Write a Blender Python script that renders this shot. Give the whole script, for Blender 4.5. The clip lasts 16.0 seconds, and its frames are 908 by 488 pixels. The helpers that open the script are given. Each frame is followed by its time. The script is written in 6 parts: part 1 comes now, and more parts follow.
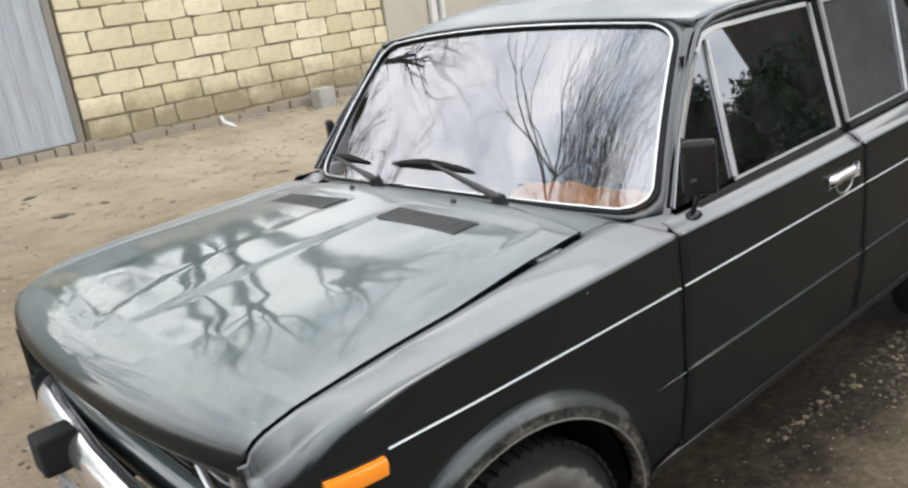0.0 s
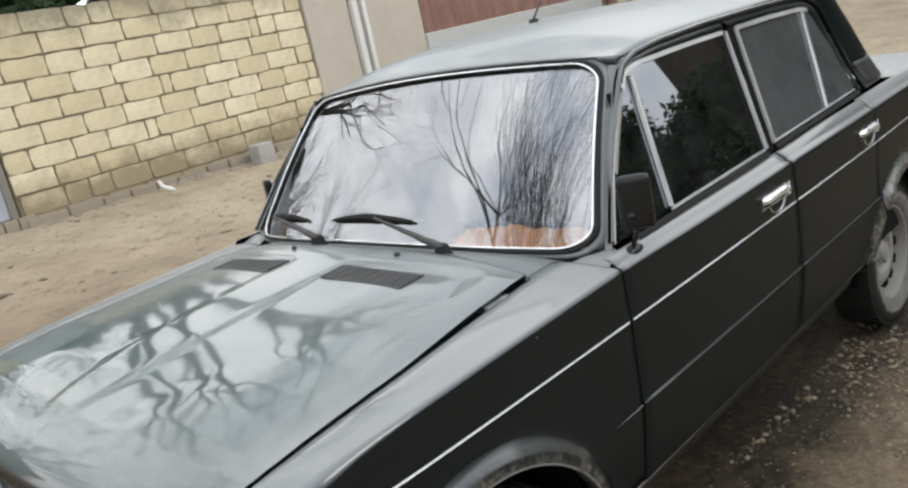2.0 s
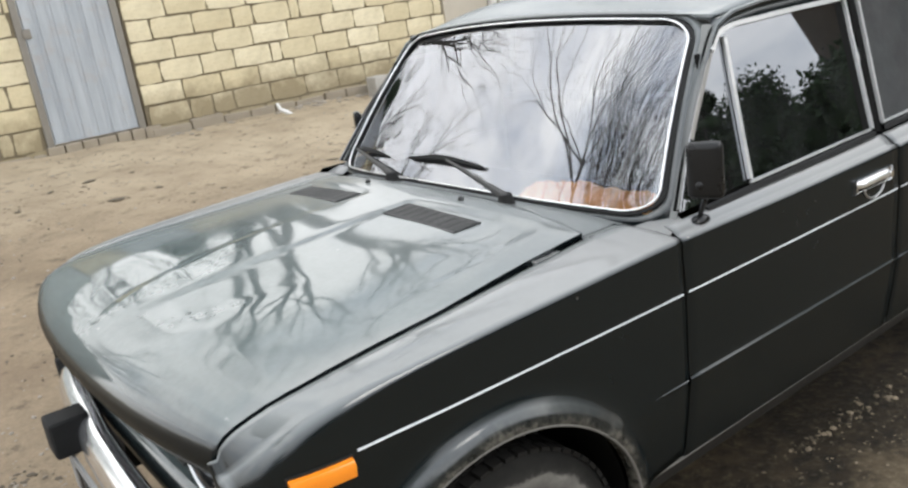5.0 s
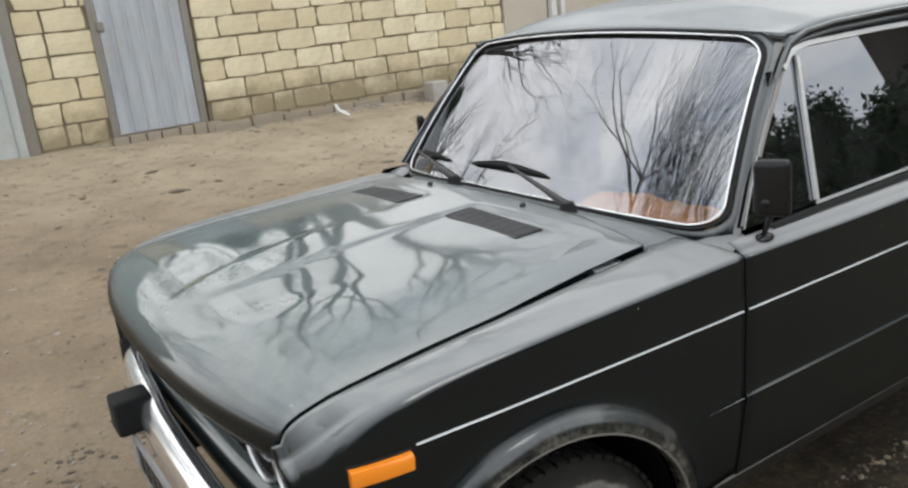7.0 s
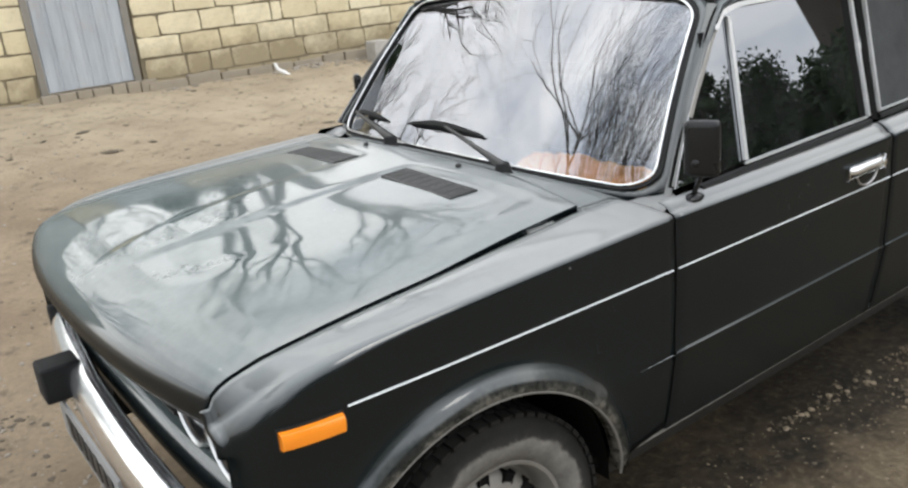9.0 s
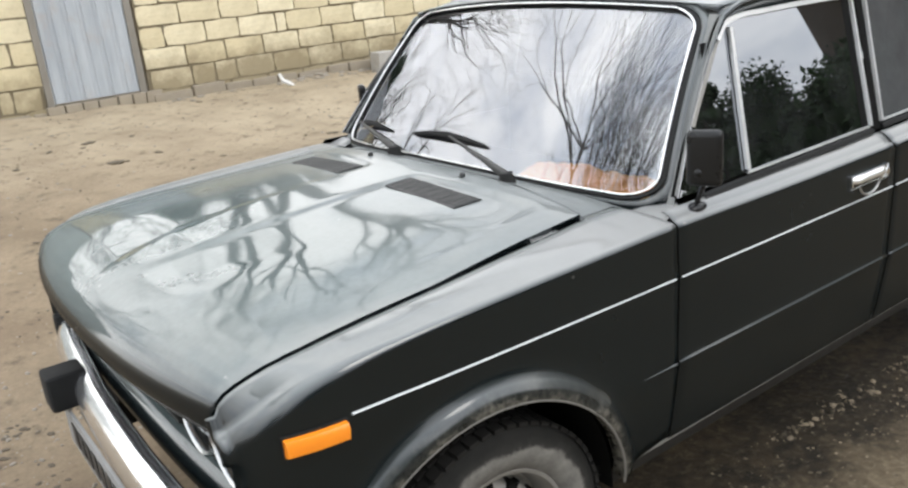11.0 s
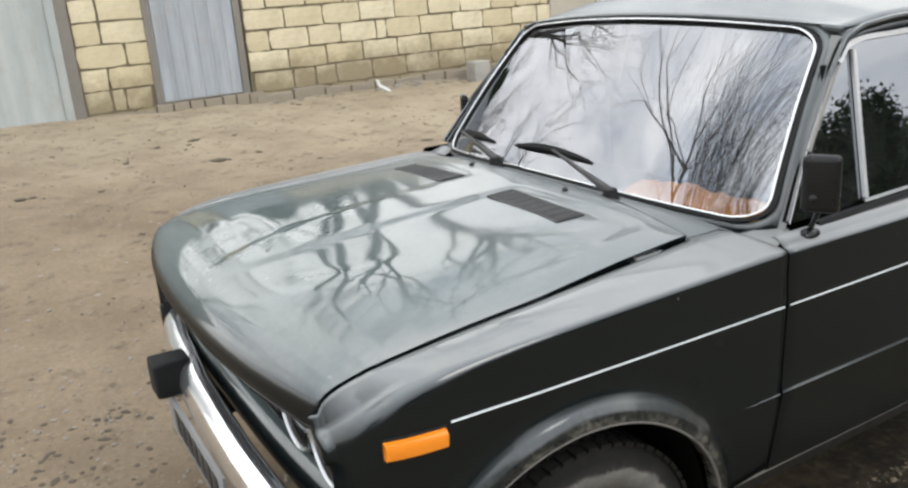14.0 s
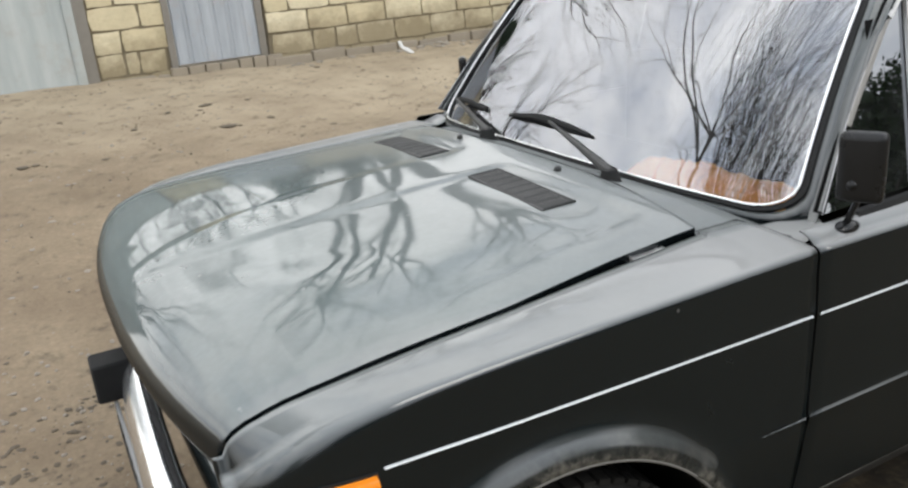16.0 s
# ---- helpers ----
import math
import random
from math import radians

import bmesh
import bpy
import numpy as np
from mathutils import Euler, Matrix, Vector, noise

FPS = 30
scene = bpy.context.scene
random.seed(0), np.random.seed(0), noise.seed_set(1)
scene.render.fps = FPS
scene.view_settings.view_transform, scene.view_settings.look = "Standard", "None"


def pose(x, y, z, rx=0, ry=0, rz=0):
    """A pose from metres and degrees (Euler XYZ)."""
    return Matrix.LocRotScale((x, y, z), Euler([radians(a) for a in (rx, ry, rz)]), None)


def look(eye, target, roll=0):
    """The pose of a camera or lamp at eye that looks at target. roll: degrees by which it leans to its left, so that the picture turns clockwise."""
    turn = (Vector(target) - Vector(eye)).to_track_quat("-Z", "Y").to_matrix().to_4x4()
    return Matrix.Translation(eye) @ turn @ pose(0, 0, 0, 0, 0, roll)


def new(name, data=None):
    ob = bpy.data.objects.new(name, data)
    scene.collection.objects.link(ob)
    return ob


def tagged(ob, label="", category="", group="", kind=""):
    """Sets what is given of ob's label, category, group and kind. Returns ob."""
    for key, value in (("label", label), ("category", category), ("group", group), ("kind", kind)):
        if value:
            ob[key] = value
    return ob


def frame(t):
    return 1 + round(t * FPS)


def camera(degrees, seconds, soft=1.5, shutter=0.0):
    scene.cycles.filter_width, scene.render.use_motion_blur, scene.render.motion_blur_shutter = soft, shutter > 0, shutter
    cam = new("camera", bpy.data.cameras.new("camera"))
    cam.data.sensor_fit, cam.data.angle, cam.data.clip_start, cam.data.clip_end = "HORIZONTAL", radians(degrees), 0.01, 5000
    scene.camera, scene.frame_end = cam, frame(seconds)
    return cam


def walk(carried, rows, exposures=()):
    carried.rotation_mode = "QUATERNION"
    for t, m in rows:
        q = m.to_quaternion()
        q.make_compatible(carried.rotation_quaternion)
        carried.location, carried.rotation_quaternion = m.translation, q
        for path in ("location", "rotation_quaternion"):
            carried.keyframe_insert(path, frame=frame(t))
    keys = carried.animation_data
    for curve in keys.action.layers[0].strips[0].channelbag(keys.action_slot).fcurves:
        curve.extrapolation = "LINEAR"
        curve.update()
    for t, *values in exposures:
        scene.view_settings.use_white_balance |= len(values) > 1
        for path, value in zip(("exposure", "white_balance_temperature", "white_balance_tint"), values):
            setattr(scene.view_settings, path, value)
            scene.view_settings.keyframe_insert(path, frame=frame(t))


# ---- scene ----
cam = camera(56.9, 16.0, soft=2.4)
PATH = [
    (0, (-0.963, -1.819, 1.432), (0.261, -0.348, 0.854), -8.3),
    (0.5, (-0.942, -1.822, 1.423), (0.289, -0.361, 0.828), -9.1),
    (1, (-0.936, -1.84, 1.426), (0.279, -0.344, 0.893), -9.8),
    (1.5, (-0.943, -1.831, 1.443), (0.319, -0.357, 0.957), -10.5),
    (2, (-0.936, -1.821, 1.452), (0.399, -0.421, 0.944), -12.3),
    (2.5, (-0.875, -1.86, 1.442), (0.349, -0.382, 0.878), -13.7),
    (3, (-0.783, -1.908, 1.441), (0.266, -0.356, 0.741), -15.4),
    (3.1, (-0.79, -1.9, 1.456), (0.275, -0.383, 0.704), -15.1),
    (3.5, (-0.801, -1.897, 1.428), (0.314, -0.374, 0.766), -14.0),
    (5.8, (-0.846, -1.892, 1.438), (0.265, -0.32, 0.895), -6.2),
    (6, (-0.844, -1.888, 1.444), (0.282, -0.314, 0.94), -6.3),
    (6.5, (-0.868, -1.893, 1.443), (0.247, -0.299, 0.978), -5.9),
    (7, (-0.881, -1.898, 1.435), (0.135, -0.267, 0.88), -6.2),
    (7.5, (-0.88, -1.894, 1.433), (0.167, -0.293, 0.849), -5.7),
    (8, (-0.868, -1.904, 1.432), (0.173, -0.308, 0.823), -3.8),
    (8.5, (-0.866, -1.9, 1.437), (0.212, -0.343, 0.794), -4.4),
    (9, (-0.856, -1.905, 1.428), (0.242, -0.367, 0.774), -5.4),
    (9.2, (-0.859, -1.902, 1.428), (0.241, -0.369, 0.766), -5.5),
    (11.3, (-0.862, -1.916, 1.429), (0.237, -0.366, 0.804), -5.5),
    (11.5, (-0.861, -1.917, 1.432), (0.259, -0.383, 0.805), -5.7),
    (12, (-0.876, -1.91, 1.438), (0.189, -0.336, 0.814), -5.8),
    (12.5, (-0.883, -1.913, 1.434), (0.124, -0.296, 0.824), -5.5),
    (13, (-0.861, -1.919, 1.43), (0.249, -0.378, 0.805), -6.1),
    (13.5, (-0.882, -1.914, 1.435), (0.225, -0.362, 0.828), -5.1),
    (14, (-0.899, -1.893, 1.438), (0.041, -0.23, 0.845), -4.2),
    (14.2, (-0.896, -1.895, 1.443), (0.028, -0.216, 0.868), -4.4),
    (14.5, (-0.887, -1.899, 1.434), (0.085, -0.246, 0.866), -5.4),
    (15, (-0.884, -1.903, 1.433), (0.148, -0.293, 0.848), -5.5),
    (15.5, (-0.838, -1.868, 1.416), (0.153, -0.235, 0.823), -4.6),
    (16, (-0.631, -1.71, 1.396), (0.21, -0.024, 0.725), -4.9),
]
# the camera's own slow changes of exposure
EXPOSURES = [
    (0.0, 0.0), (0.5, -0.10), (1.0, -0.05), (1.5, -0.14), (2.0, -0.20), (2.5, -0.28), (3.0, -0.15), (3.5, 0.02), (6.0, -0.14), (6.5, -0.28), (7.0, -0.36), (7.5, -0.28), (8.0, -0.22), (8.5, -0.08),
    (9.0, -0.03), (11.5, 0.12), (12.0, 0.07), (12.5, -0.07), (13.0, -0.05), (13.5, 0.02), (14.0, -0.09), (14.5, -0.20), (15.0, -0.22), (15.5, -0.19), (16.0, -0.18),
]
walk(cam, [(t, look(eye, target, roll)) for t, eye, target, roll in PATH], EXPOSURES)

# ---- world, sun and exposure ----
world = bpy.data.worlds.new("world")
scene.world = world
world.use_nodes = True
wn, wl = world.node_tree.nodes, world.node_tree.links
wn.clear()
w_out = wn.new("ShaderNodeOutputWorld")
w_bg = wn.new("ShaderNodeBackground")
w_sky = wn.new("ShaderNodeTexSky")
w_sky.sky_type, w_sky.sun_disc = "NISHITA", False
w_sky.sun_elevation, w_sky.sun_rotation = radians(38), radians(200)
w_tc = wn.new("ShaderNodeTexCoord")
w_map = wn.new("ShaderNodeMapping")
w_map.inputs["Scale"].default_value = (1.0, 1.0, 2.2)
w_noise = wn.new("ShaderNodeTexNoise")
w_noise.inputs["Scale"].default_value, w_noise.inputs["Detail"].default_value = 2.3, 7.0
w_noise.inputs["Roughness"].default_value = 0.6
w_ramp = wn.new("ShaderNodeValToRGB")
w_ramp.color_ramp.elements[0].position, w_ramp.color_ramp.elements[0].color = 0.30, (7.5, 8.2, 9.3, 1)
w_ramp.color_ramp.elements[1].position, w_ramp.color_ramp.elements[1].color = 0.55, (16.9, 16.8, 16.4, 1)
w_mix = wn.new("ShaderNodeMix")
w_mix.data_type = "RGBA"
w_mix.inputs["Factor"].default_value = 0.85
wl.new(w_tc.outputs["Generated"], w_map.inputs["Vector"])
wl.new(w_map.outputs["Vector"], w_noise.inputs["Vector"])
# the cloud is thinner towards the lane behind the wall
w_dot = wn.new("ShaderNodeVectorMath")
w_dot.operation = "DOT_PRODUCT"
w_dot.inputs[1].default_value = (0.06, 0.13, -0.16)
w_thin = wn.new("ShaderNodeMath")
w_thin.operation = "ADD"
wl.new(w_tc.outputs["Generated"], w_dot.inputs[0])
wl.new(w_noise.outputs["Fac"], w_thin.inputs[0])
wl.new(w_dot.outputs["Value"], w_thin.inputs[1])
wl.new(w_thin.outputs["Value"], w_ramp.inputs["Fac"])
wl.new(w_sky.outputs["Color"], w_mix.inputs["A"])
wl.new(w_ramp.outputs["Color"], w_mix.inputs["B"])
# an overcast sky is brighter overhead than at the horizon
w_sep = wn.new("ShaderNodeSeparateXYZ")
w_grad = wn.new("ShaderNodeMapRange")
w_grad.inputs["From Min"].default_value, w_grad.inputs["From Max"].default_value = 0.0, 1.0
w_grad.inputs["To Min"].default_value, w_grad.inputs["To Max"].default_value = 0.88, 1.28
w_mul = wn.new("ShaderNodeMix")
w_mul.data_type, w_mul.blend_type = "RGBA", "MULTIPLY"
w_mul.inputs["Factor"].default_value = 1.0
wl.new(w_tc.outputs["Generated"], w_sep.inputs["Vector"])
wl.new(w_sep.outputs["Z"], w_grad.inputs["Value"])
wl.new(w_mix.outputs["Result"], w_mul.inputs["A"])
wl.new(w_grad.outputs["Result"], w_mul.inputs["B"])
wl.new(w_mul.outputs["Result"], w_bg.inputs["Color"])
wl.new(w_bg.outputs["Background"], w_out.inputs["Surface"])
w_bg.inputs["Strength"].default_value = 0.186

sun_data = bpy.data.lights.new("sun", "SUN")
sun_data.energy, sun_data.angle, sun_data.color = 1.0, radians(25), (1.0, 0.96, 0.9)
sun = new("sun", sun_data)
sun.matrix_world = pose(0, 0, 20, 52, 0, 20)


# ---- materials ----
class Nodes:
    """A small helper for node materials."""

    def __init__(self, name):
        self.mat = bpy.data.materials.new(name)
        self.mat.use_nodes = True
        self.nodes, self.links = self.mat.node_tree.nodes, self.mat.node_tree.links
        self.bsdf = self.nodes["Principled BSDF"]
        self.out = self.nodes["Material Output"]
        self.tc = self.nodes.new("ShaderNodeTexCoord")
        self.space = self.tc.outputs["Object"]

    def noise(self, scale, detail=5.0, rough=0.55, stretch=None):
        n = self.nodes.new("ShaderNodeTexNoise")
        n.inputs["Scale"].default_value, n.inputs["Detail"].default_value = scale, detail
        n.inputs["Roughness"].default_value = rough
        src = self.space
        if stretch:
            m = self.nodes.new("ShaderNodeMapping")
            m.inputs["Scale"].default_value = stretch
            self.links.new(src, m.inputs["Vector"])
            src = m.outputs["Vector"]
        self.links.new(src, n.inputs["Vector"])
        return n.outputs["Fac"]

    def voronoi(self, scale, feature="F1"):
        n = self.nodes.new("ShaderNodeTexVoronoi")
        n.feature = feature
        n.inputs["Scale"].default_value = scale
        self.links.new(self.space, n.inputs["Vector"])
        return n.outputs["Distance"]

    def ramp(self, fac, *stops):
        n = self.nodes.new("ShaderNodeValToRGB")
        el = n.color_ramp.elements
        while len(el) < len(stops):
            el.new(0.5)
        for e, (p, c) in zip(el, stops):
            e.position = p
            e.color = (*c, 1) if not isinstance(c, (int, float)) else (c, c, c, 1)
        self.links.new(fac, n.inputs["Fac"])
        return n.outputs["Color"]

    def mix(self, fac, a, b, mode="MIX"):
        n = self.nodes.new("ShaderNodeMix")
        n.data_type, n.blend_type = "RGBA", mode
        for key, v in (("Factor", fac), ("A", a), ("B", b)):
            sock = n.inputs[key] if key == "Factor" else [s for s in n.inputs if s.name == key and s.type == "RGBA"][0]
            if isinstance(v, (int, float)):
                sock.default_value = v if key == "Factor" else (v, v, v, 1)
            elif isinstance(v, tuple):
                sock.default_value = (*v, 1)
            else:
                self.links.new(v, sock)
        return [s for s in n.outputs if s.type == "RGBA"][0]

    def random(self):
        return self.nodes.new("ShaderNodeObjectInfo").outputs["Random"]

    def island(self):
        return self.nodes.new("ShaderNodeNewGeometry").outputs["Random Per Island"]

    def set(self, key, value):
        sock = self.bsdf.inputs[key]
        if isinstance(value, (int, float)):
            sock.default_value = value
        elif isinstance(value, tuple):
            sock.default_value = (*value, 1)
        else:
            self.links.new(value, sock)
        return self

    def bump(self, height, strength=0.3, distance=0.01):
        n = self.nodes.new("ShaderNodeBump")
        n.inputs["Strength"].default_value, n.inputs["Distance"].default_value = strength, distance
        self.links.new(height, n.inputs["Height"])
        self.links.new(n.outputs["Normal"], self.bsdf.inputs["Normal"])
        return self


def paint_material():
    m = Nodes("dark_green_paint")
    # dust that has settled on what faces up; its strength also paints in sky brightness
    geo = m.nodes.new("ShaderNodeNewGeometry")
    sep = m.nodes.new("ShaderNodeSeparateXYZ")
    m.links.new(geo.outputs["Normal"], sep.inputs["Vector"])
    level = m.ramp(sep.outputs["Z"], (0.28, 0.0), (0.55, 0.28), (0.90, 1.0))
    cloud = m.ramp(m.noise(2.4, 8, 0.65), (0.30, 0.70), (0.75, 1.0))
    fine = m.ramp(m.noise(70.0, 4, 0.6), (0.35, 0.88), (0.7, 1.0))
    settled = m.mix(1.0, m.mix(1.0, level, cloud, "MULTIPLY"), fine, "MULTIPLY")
    specks = m.ramp(m.noise(26.0, 5, 0.7), (0.66, 0.0), (0.78, 0.10))
    base = m.mix(m.noise(1.6, 3), (0.0035, 0.0058, 0.0066), (0.0055, 0.0088, 0.0098))
    base = m.mix(specks, base, (0.10, 0.10, 0.09))
    # sparse stone chips
    chips = m.ramp(m.voronoi(14.0), (0.038, 1.0), (0.058, 0.0))
    some = m.ramp(m.noise(3.7, 3, 0.6), (0.52, 0.0), (0.58, 0.9))
    base = m.mix(m.mix(1.0, chips, some, "MULTIPLY"), base, (0.13, 0.125, 0.115))
    # dried mud thrown up round the wheel arches
    mud = None
    for cx, cz in ((-0.035, 0.245), (2.415, 0.22)):
        off = m.nodes.new("ShaderNodeVectorMath")
        off.operation = "SUBTRACT"
        off.inputs[1].default_value = (cx, 0.0, cz)
        m.links.new(m.space, off.inputs[0])
        flat = m.nodes.new("ShaderNodeVectorMath")
        flat.operation = "MULTIPLY"
        flat.inputs[1].default_value = (1.03, 0.0, 1.0)
        m.links.new(off.outputs["Vector"], flat.inputs[0])
        away = m.nodes.new("ShaderNodeVectorMath")
        away.operation = "LENGTH"
        m.links.new(flat.outputs["Vector"], away.inputs[0])
        wob = m.nodes.new("ShaderNodeMath")
        wob.operation = "MULTIPLY_ADD"
        wob.inputs[1].default_value = 0.10
        m.links.new(m.noise(16.0, 7, 0.7), wob.inputs[0])
        m.links.new(away.outputs["Value"], wob.inputs[2])
        ring = m.ramp(wob.outputs["Value"], (0.419, 0.75), (0.446, 0.50), (0.456, 0.16), (0.485, 0.0))
        mud = ring if mud is None else m.mix(1.0, mud, ring, "LIGHTEN")
    mud = m.mix(1.0, mud, m.ramp(m.noise(48.0, 6, 0.7), (0.40, 0.2), (0.61, 1.0)), "MULTIPLY")
    base = m.mix(mud, base, (0.20, 0.185, 0.155))
    # paler still on the wings and rearward, dust and reflected sky painted as one
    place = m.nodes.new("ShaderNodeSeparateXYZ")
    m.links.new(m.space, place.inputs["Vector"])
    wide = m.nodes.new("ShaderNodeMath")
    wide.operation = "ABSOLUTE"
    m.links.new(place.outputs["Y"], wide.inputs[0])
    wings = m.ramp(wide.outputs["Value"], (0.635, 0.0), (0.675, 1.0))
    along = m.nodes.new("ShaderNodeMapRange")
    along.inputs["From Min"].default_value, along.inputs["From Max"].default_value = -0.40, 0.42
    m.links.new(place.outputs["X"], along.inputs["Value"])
    rearward = m.ramp(m.mix(0.25, along.outputs["Result"], m.noise(3.0, 7, 0.7)), (0.25, 0.0), (0.80, 1.0))
    wings = m.mix(1.0, wings, m.ramp(rearward, (0.0, 0.55), (1.0, 1.0)), "MULTIPLY")
    wings = m.mix(1.0, m.mix(1.0, wings, m.ramp(rearward, (0.0, 0.0), (1.0, 0.5)), "LIGHTEN"), level, "MULTIPLY")
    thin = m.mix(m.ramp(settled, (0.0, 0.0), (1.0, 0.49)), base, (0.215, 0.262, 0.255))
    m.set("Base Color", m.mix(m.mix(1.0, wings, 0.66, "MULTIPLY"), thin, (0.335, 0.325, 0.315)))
    m.set("Roughness", 0.6).set("Specular IOR Level", 0.0)
    m.set("Coat IOR", 1.76)
    shine = m.ramp(m.noise(4.0, 6, 0.6), (0.3, 0.04), (0.75, 0.09))
    # road grime dulls the upright sides
    grime = m.ramp(m.noise(3.0, 6, 0.65), (0.3, 0.16), (0.75, 0.30))
    upright = m.ramp(sep.outputs["Z"], (0.25, 1.0), (0.65, 0.0))
    # the dust blurs and dulls what is seen along the surface
    graze = m.nodes.new("ShaderNodeLayerWeight")
    film = m.ramp(graze.outputs["Facing"], (0.76, 1.0), (0.90, 0.45))
    film = m.mix(1.0, film, m.ramp(wings, (0.0, 1.0), (1.0, 0.40)), "MULTIPLY")
    m.set("Coat Weight", m.mix(upright, film, 0.42))
    shine = m.mix(m.ramp(graze.outputs["Facing"], (0.74, 0.0), (0.92, 1.0)), shine, 0.32)
    m.set("Coat Roughness", m.mix(upright, shine, grime))
    m.bump(m.noise(7.0, 2), 0.02, 0.01)
    return m.mat


def simple_material(name, a, b, scale=30.0, rough=(0.5, 0.7), metal=0.0, bump=0.1, dist=0.002, coat=0.0, spec=0.5):
    m = Nodes(name)
    n = m.noise(scale, 6, 0.6)
    big = m.noise(scale * 0.13, 4, 0.6)
    m.set("Base Color", m.mix(m.mix(0.5, n, big), a, b))
    m.set("Roughness", m.ramp(big, (0.3, rough[0]), (0.7, rough[1])))
    m.set("Metallic", metal).set("Coat Weight", coat).set("Specular IOR Level", spec)
    m.bump(n, bump, dist)
    return m.mat


def glass_material(name, ior, tint, dirt_amount=0.03, streaks=False, even=0.0):
    m = Nodes(name)
    m.nodes.remove(m.bsdf)
    glossy = m.nodes.new("ShaderNodeBsdfGlossy")
    glossy.inputs["Roughness"].default_value = 0.012
    glossy.inputs["Color"].default_value = (0.93, 0.95, 1.0, 1)
    clear = m.nodes.new("ShaderNodeBsdfTransparent")
    clear.inputs["Color"].default_value = (*tint, 1)
    fres = m.nodes.new("ShaderNodeFresnel")
    fres.inputs["IOR"].default_value = ior
    mixs = m.nodes.new("ShaderNodeMixShader")
    m.links.new(fres.outputs["Fac"], mixs.inputs["Fac"])
    m.links.new(clear.outputs["BSDF"], mixs.inputs[1])
    m.links.new(glossy.outputs["BSDF"], mixs.inputs[2])
    film = m.nodes.new("ShaderNodeBsdfDiffuse")
    film.inputs["Color"].default_value = (0.58, 0.59, 0.59, 1)
    dirt = m.ramp(m.noise(6.0, 8, 0.7), (0.4, even * dirt_amount), (0.85, dirt_amount))
    if streaks:
        # dried runs of dirty water on the driver's side
        st = m.ramp(m.noise(9.0, 6, 0.65, (0.45, 14.0, 0.45)), (0.51, 0.0), (0.60, 0.24))
        sep = m.nodes.new("ShaderNodeSeparateXYZ")
        m.links.new(m.space, sep.inputs["Vector"])
        rng_node = m.nodes.new("ShaderNodeMapRange")
        rng_node.inputs["From Min"].default_value, rng_node.inputs["From Max"].default_value = -0.30, -0.50
        m.links.new(sep.outputs["Y"], rng_node.inputs["Value"])
        st = m.mix(1.0, st, rng_node.outputs["Result"], "MULTIPLY")
        dirt = m.mix(1.0, dirt, st, "ADD")
    mix2 = m.nodes.new("ShaderNodeMixShader")
    m.links.new(dirt, mix2.inputs["Fac"])
    m.links.new(mixs.outputs["Shader"], mix2.inputs[1])
    m.links.new(film.outputs["BSDF"], mix2.inputs[2])
    m.links.new(mix2.outputs["Shader"], m.out.inputs["Surface"])
    return m.mat


def block_material():
    m = Nodes("yellow_shell_limestone")
    rnd = m.random()
    base = m.mix(rnd, (0.59, 0.508, 0.330), (0.73, 0.655, 0.468))
    base = m.mix(m.ramp(m.noise(5.0, 6, 0.65), (0.45, 0.0), (0.75, 0.5)), base, (0.42, 0.36, 0.235))
    base = m.mix(m.ramp(m.noise(45.0, 6, 0.7), (0.52, 0.0), (0.8, 0.4)), base, (0.33, 0.28, 0.18))
    base = m.mix(m.ramp(m.noise(1.3, 7, 0.7), (0.56, 0.0), (0.72, 0.55)), base, (0.63, 0.59, 0.50))
    # splashed grime along the foot and dark lichen under the top
    geo = m.nodes.new("ShaderNodeNewGeometry")
    sep = m.nodes.new("ShaderNodeSeparateXYZ")
    m.links.new(geo.outputs["Position"], sep.inputs["Vector"])
    m.space = geo.outputs["Position"]
    ragged = m.noise(2.2, 6, 0.7)
    wob = m.nodes.new("ShaderNodeMath")
    wob.operation = "MULTIPLY_ADD"
    wob.inputs[1].default_value = 0.9
    m.links.new(ragged, wob.inputs[0])
    m.links.new(sep.outputs["Z"], wob.inputs[2])
    foot = m.nodes.new("ShaderNodeMapRange")
    foot.inputs["From Min"].default_value, foot.inputs["From Max"].default_value = 1.36, 1.05
    m.links.new(wob.outputs["Value"], foot.inputs["Value"])
    head = m.nodes.new("ShaderNodeMapRange")
    head.inputs["From Min"].default_value, head.inputs["From Max"].default_value = 2.44, 2.72
    m.links.new(wob.outputs["Value"], head.inputs["Value"])
    base = m.mix(m.mix(1.0, foot.outputs["Result"], (0.85, 0.85, 0.85), "MULTIPLY"), base, (0.24, 0.195, 0.12))
    base = m.mix(m.mix(1.0, head.outputs["Result"], (0.7, 0.7, 0.7), "MULTIPLY"), base, (0.17, 0.155, 0.115))
    m.set("Base Color", base).set("Roughness", 0.95).set("Specular IOR Level", 0.15)
    m.bump(m.mix(0.5, m.noise(30.0, 7, 0.7), m.noise(6.0, 4)), 0.7, 0.012)
    return m.mat


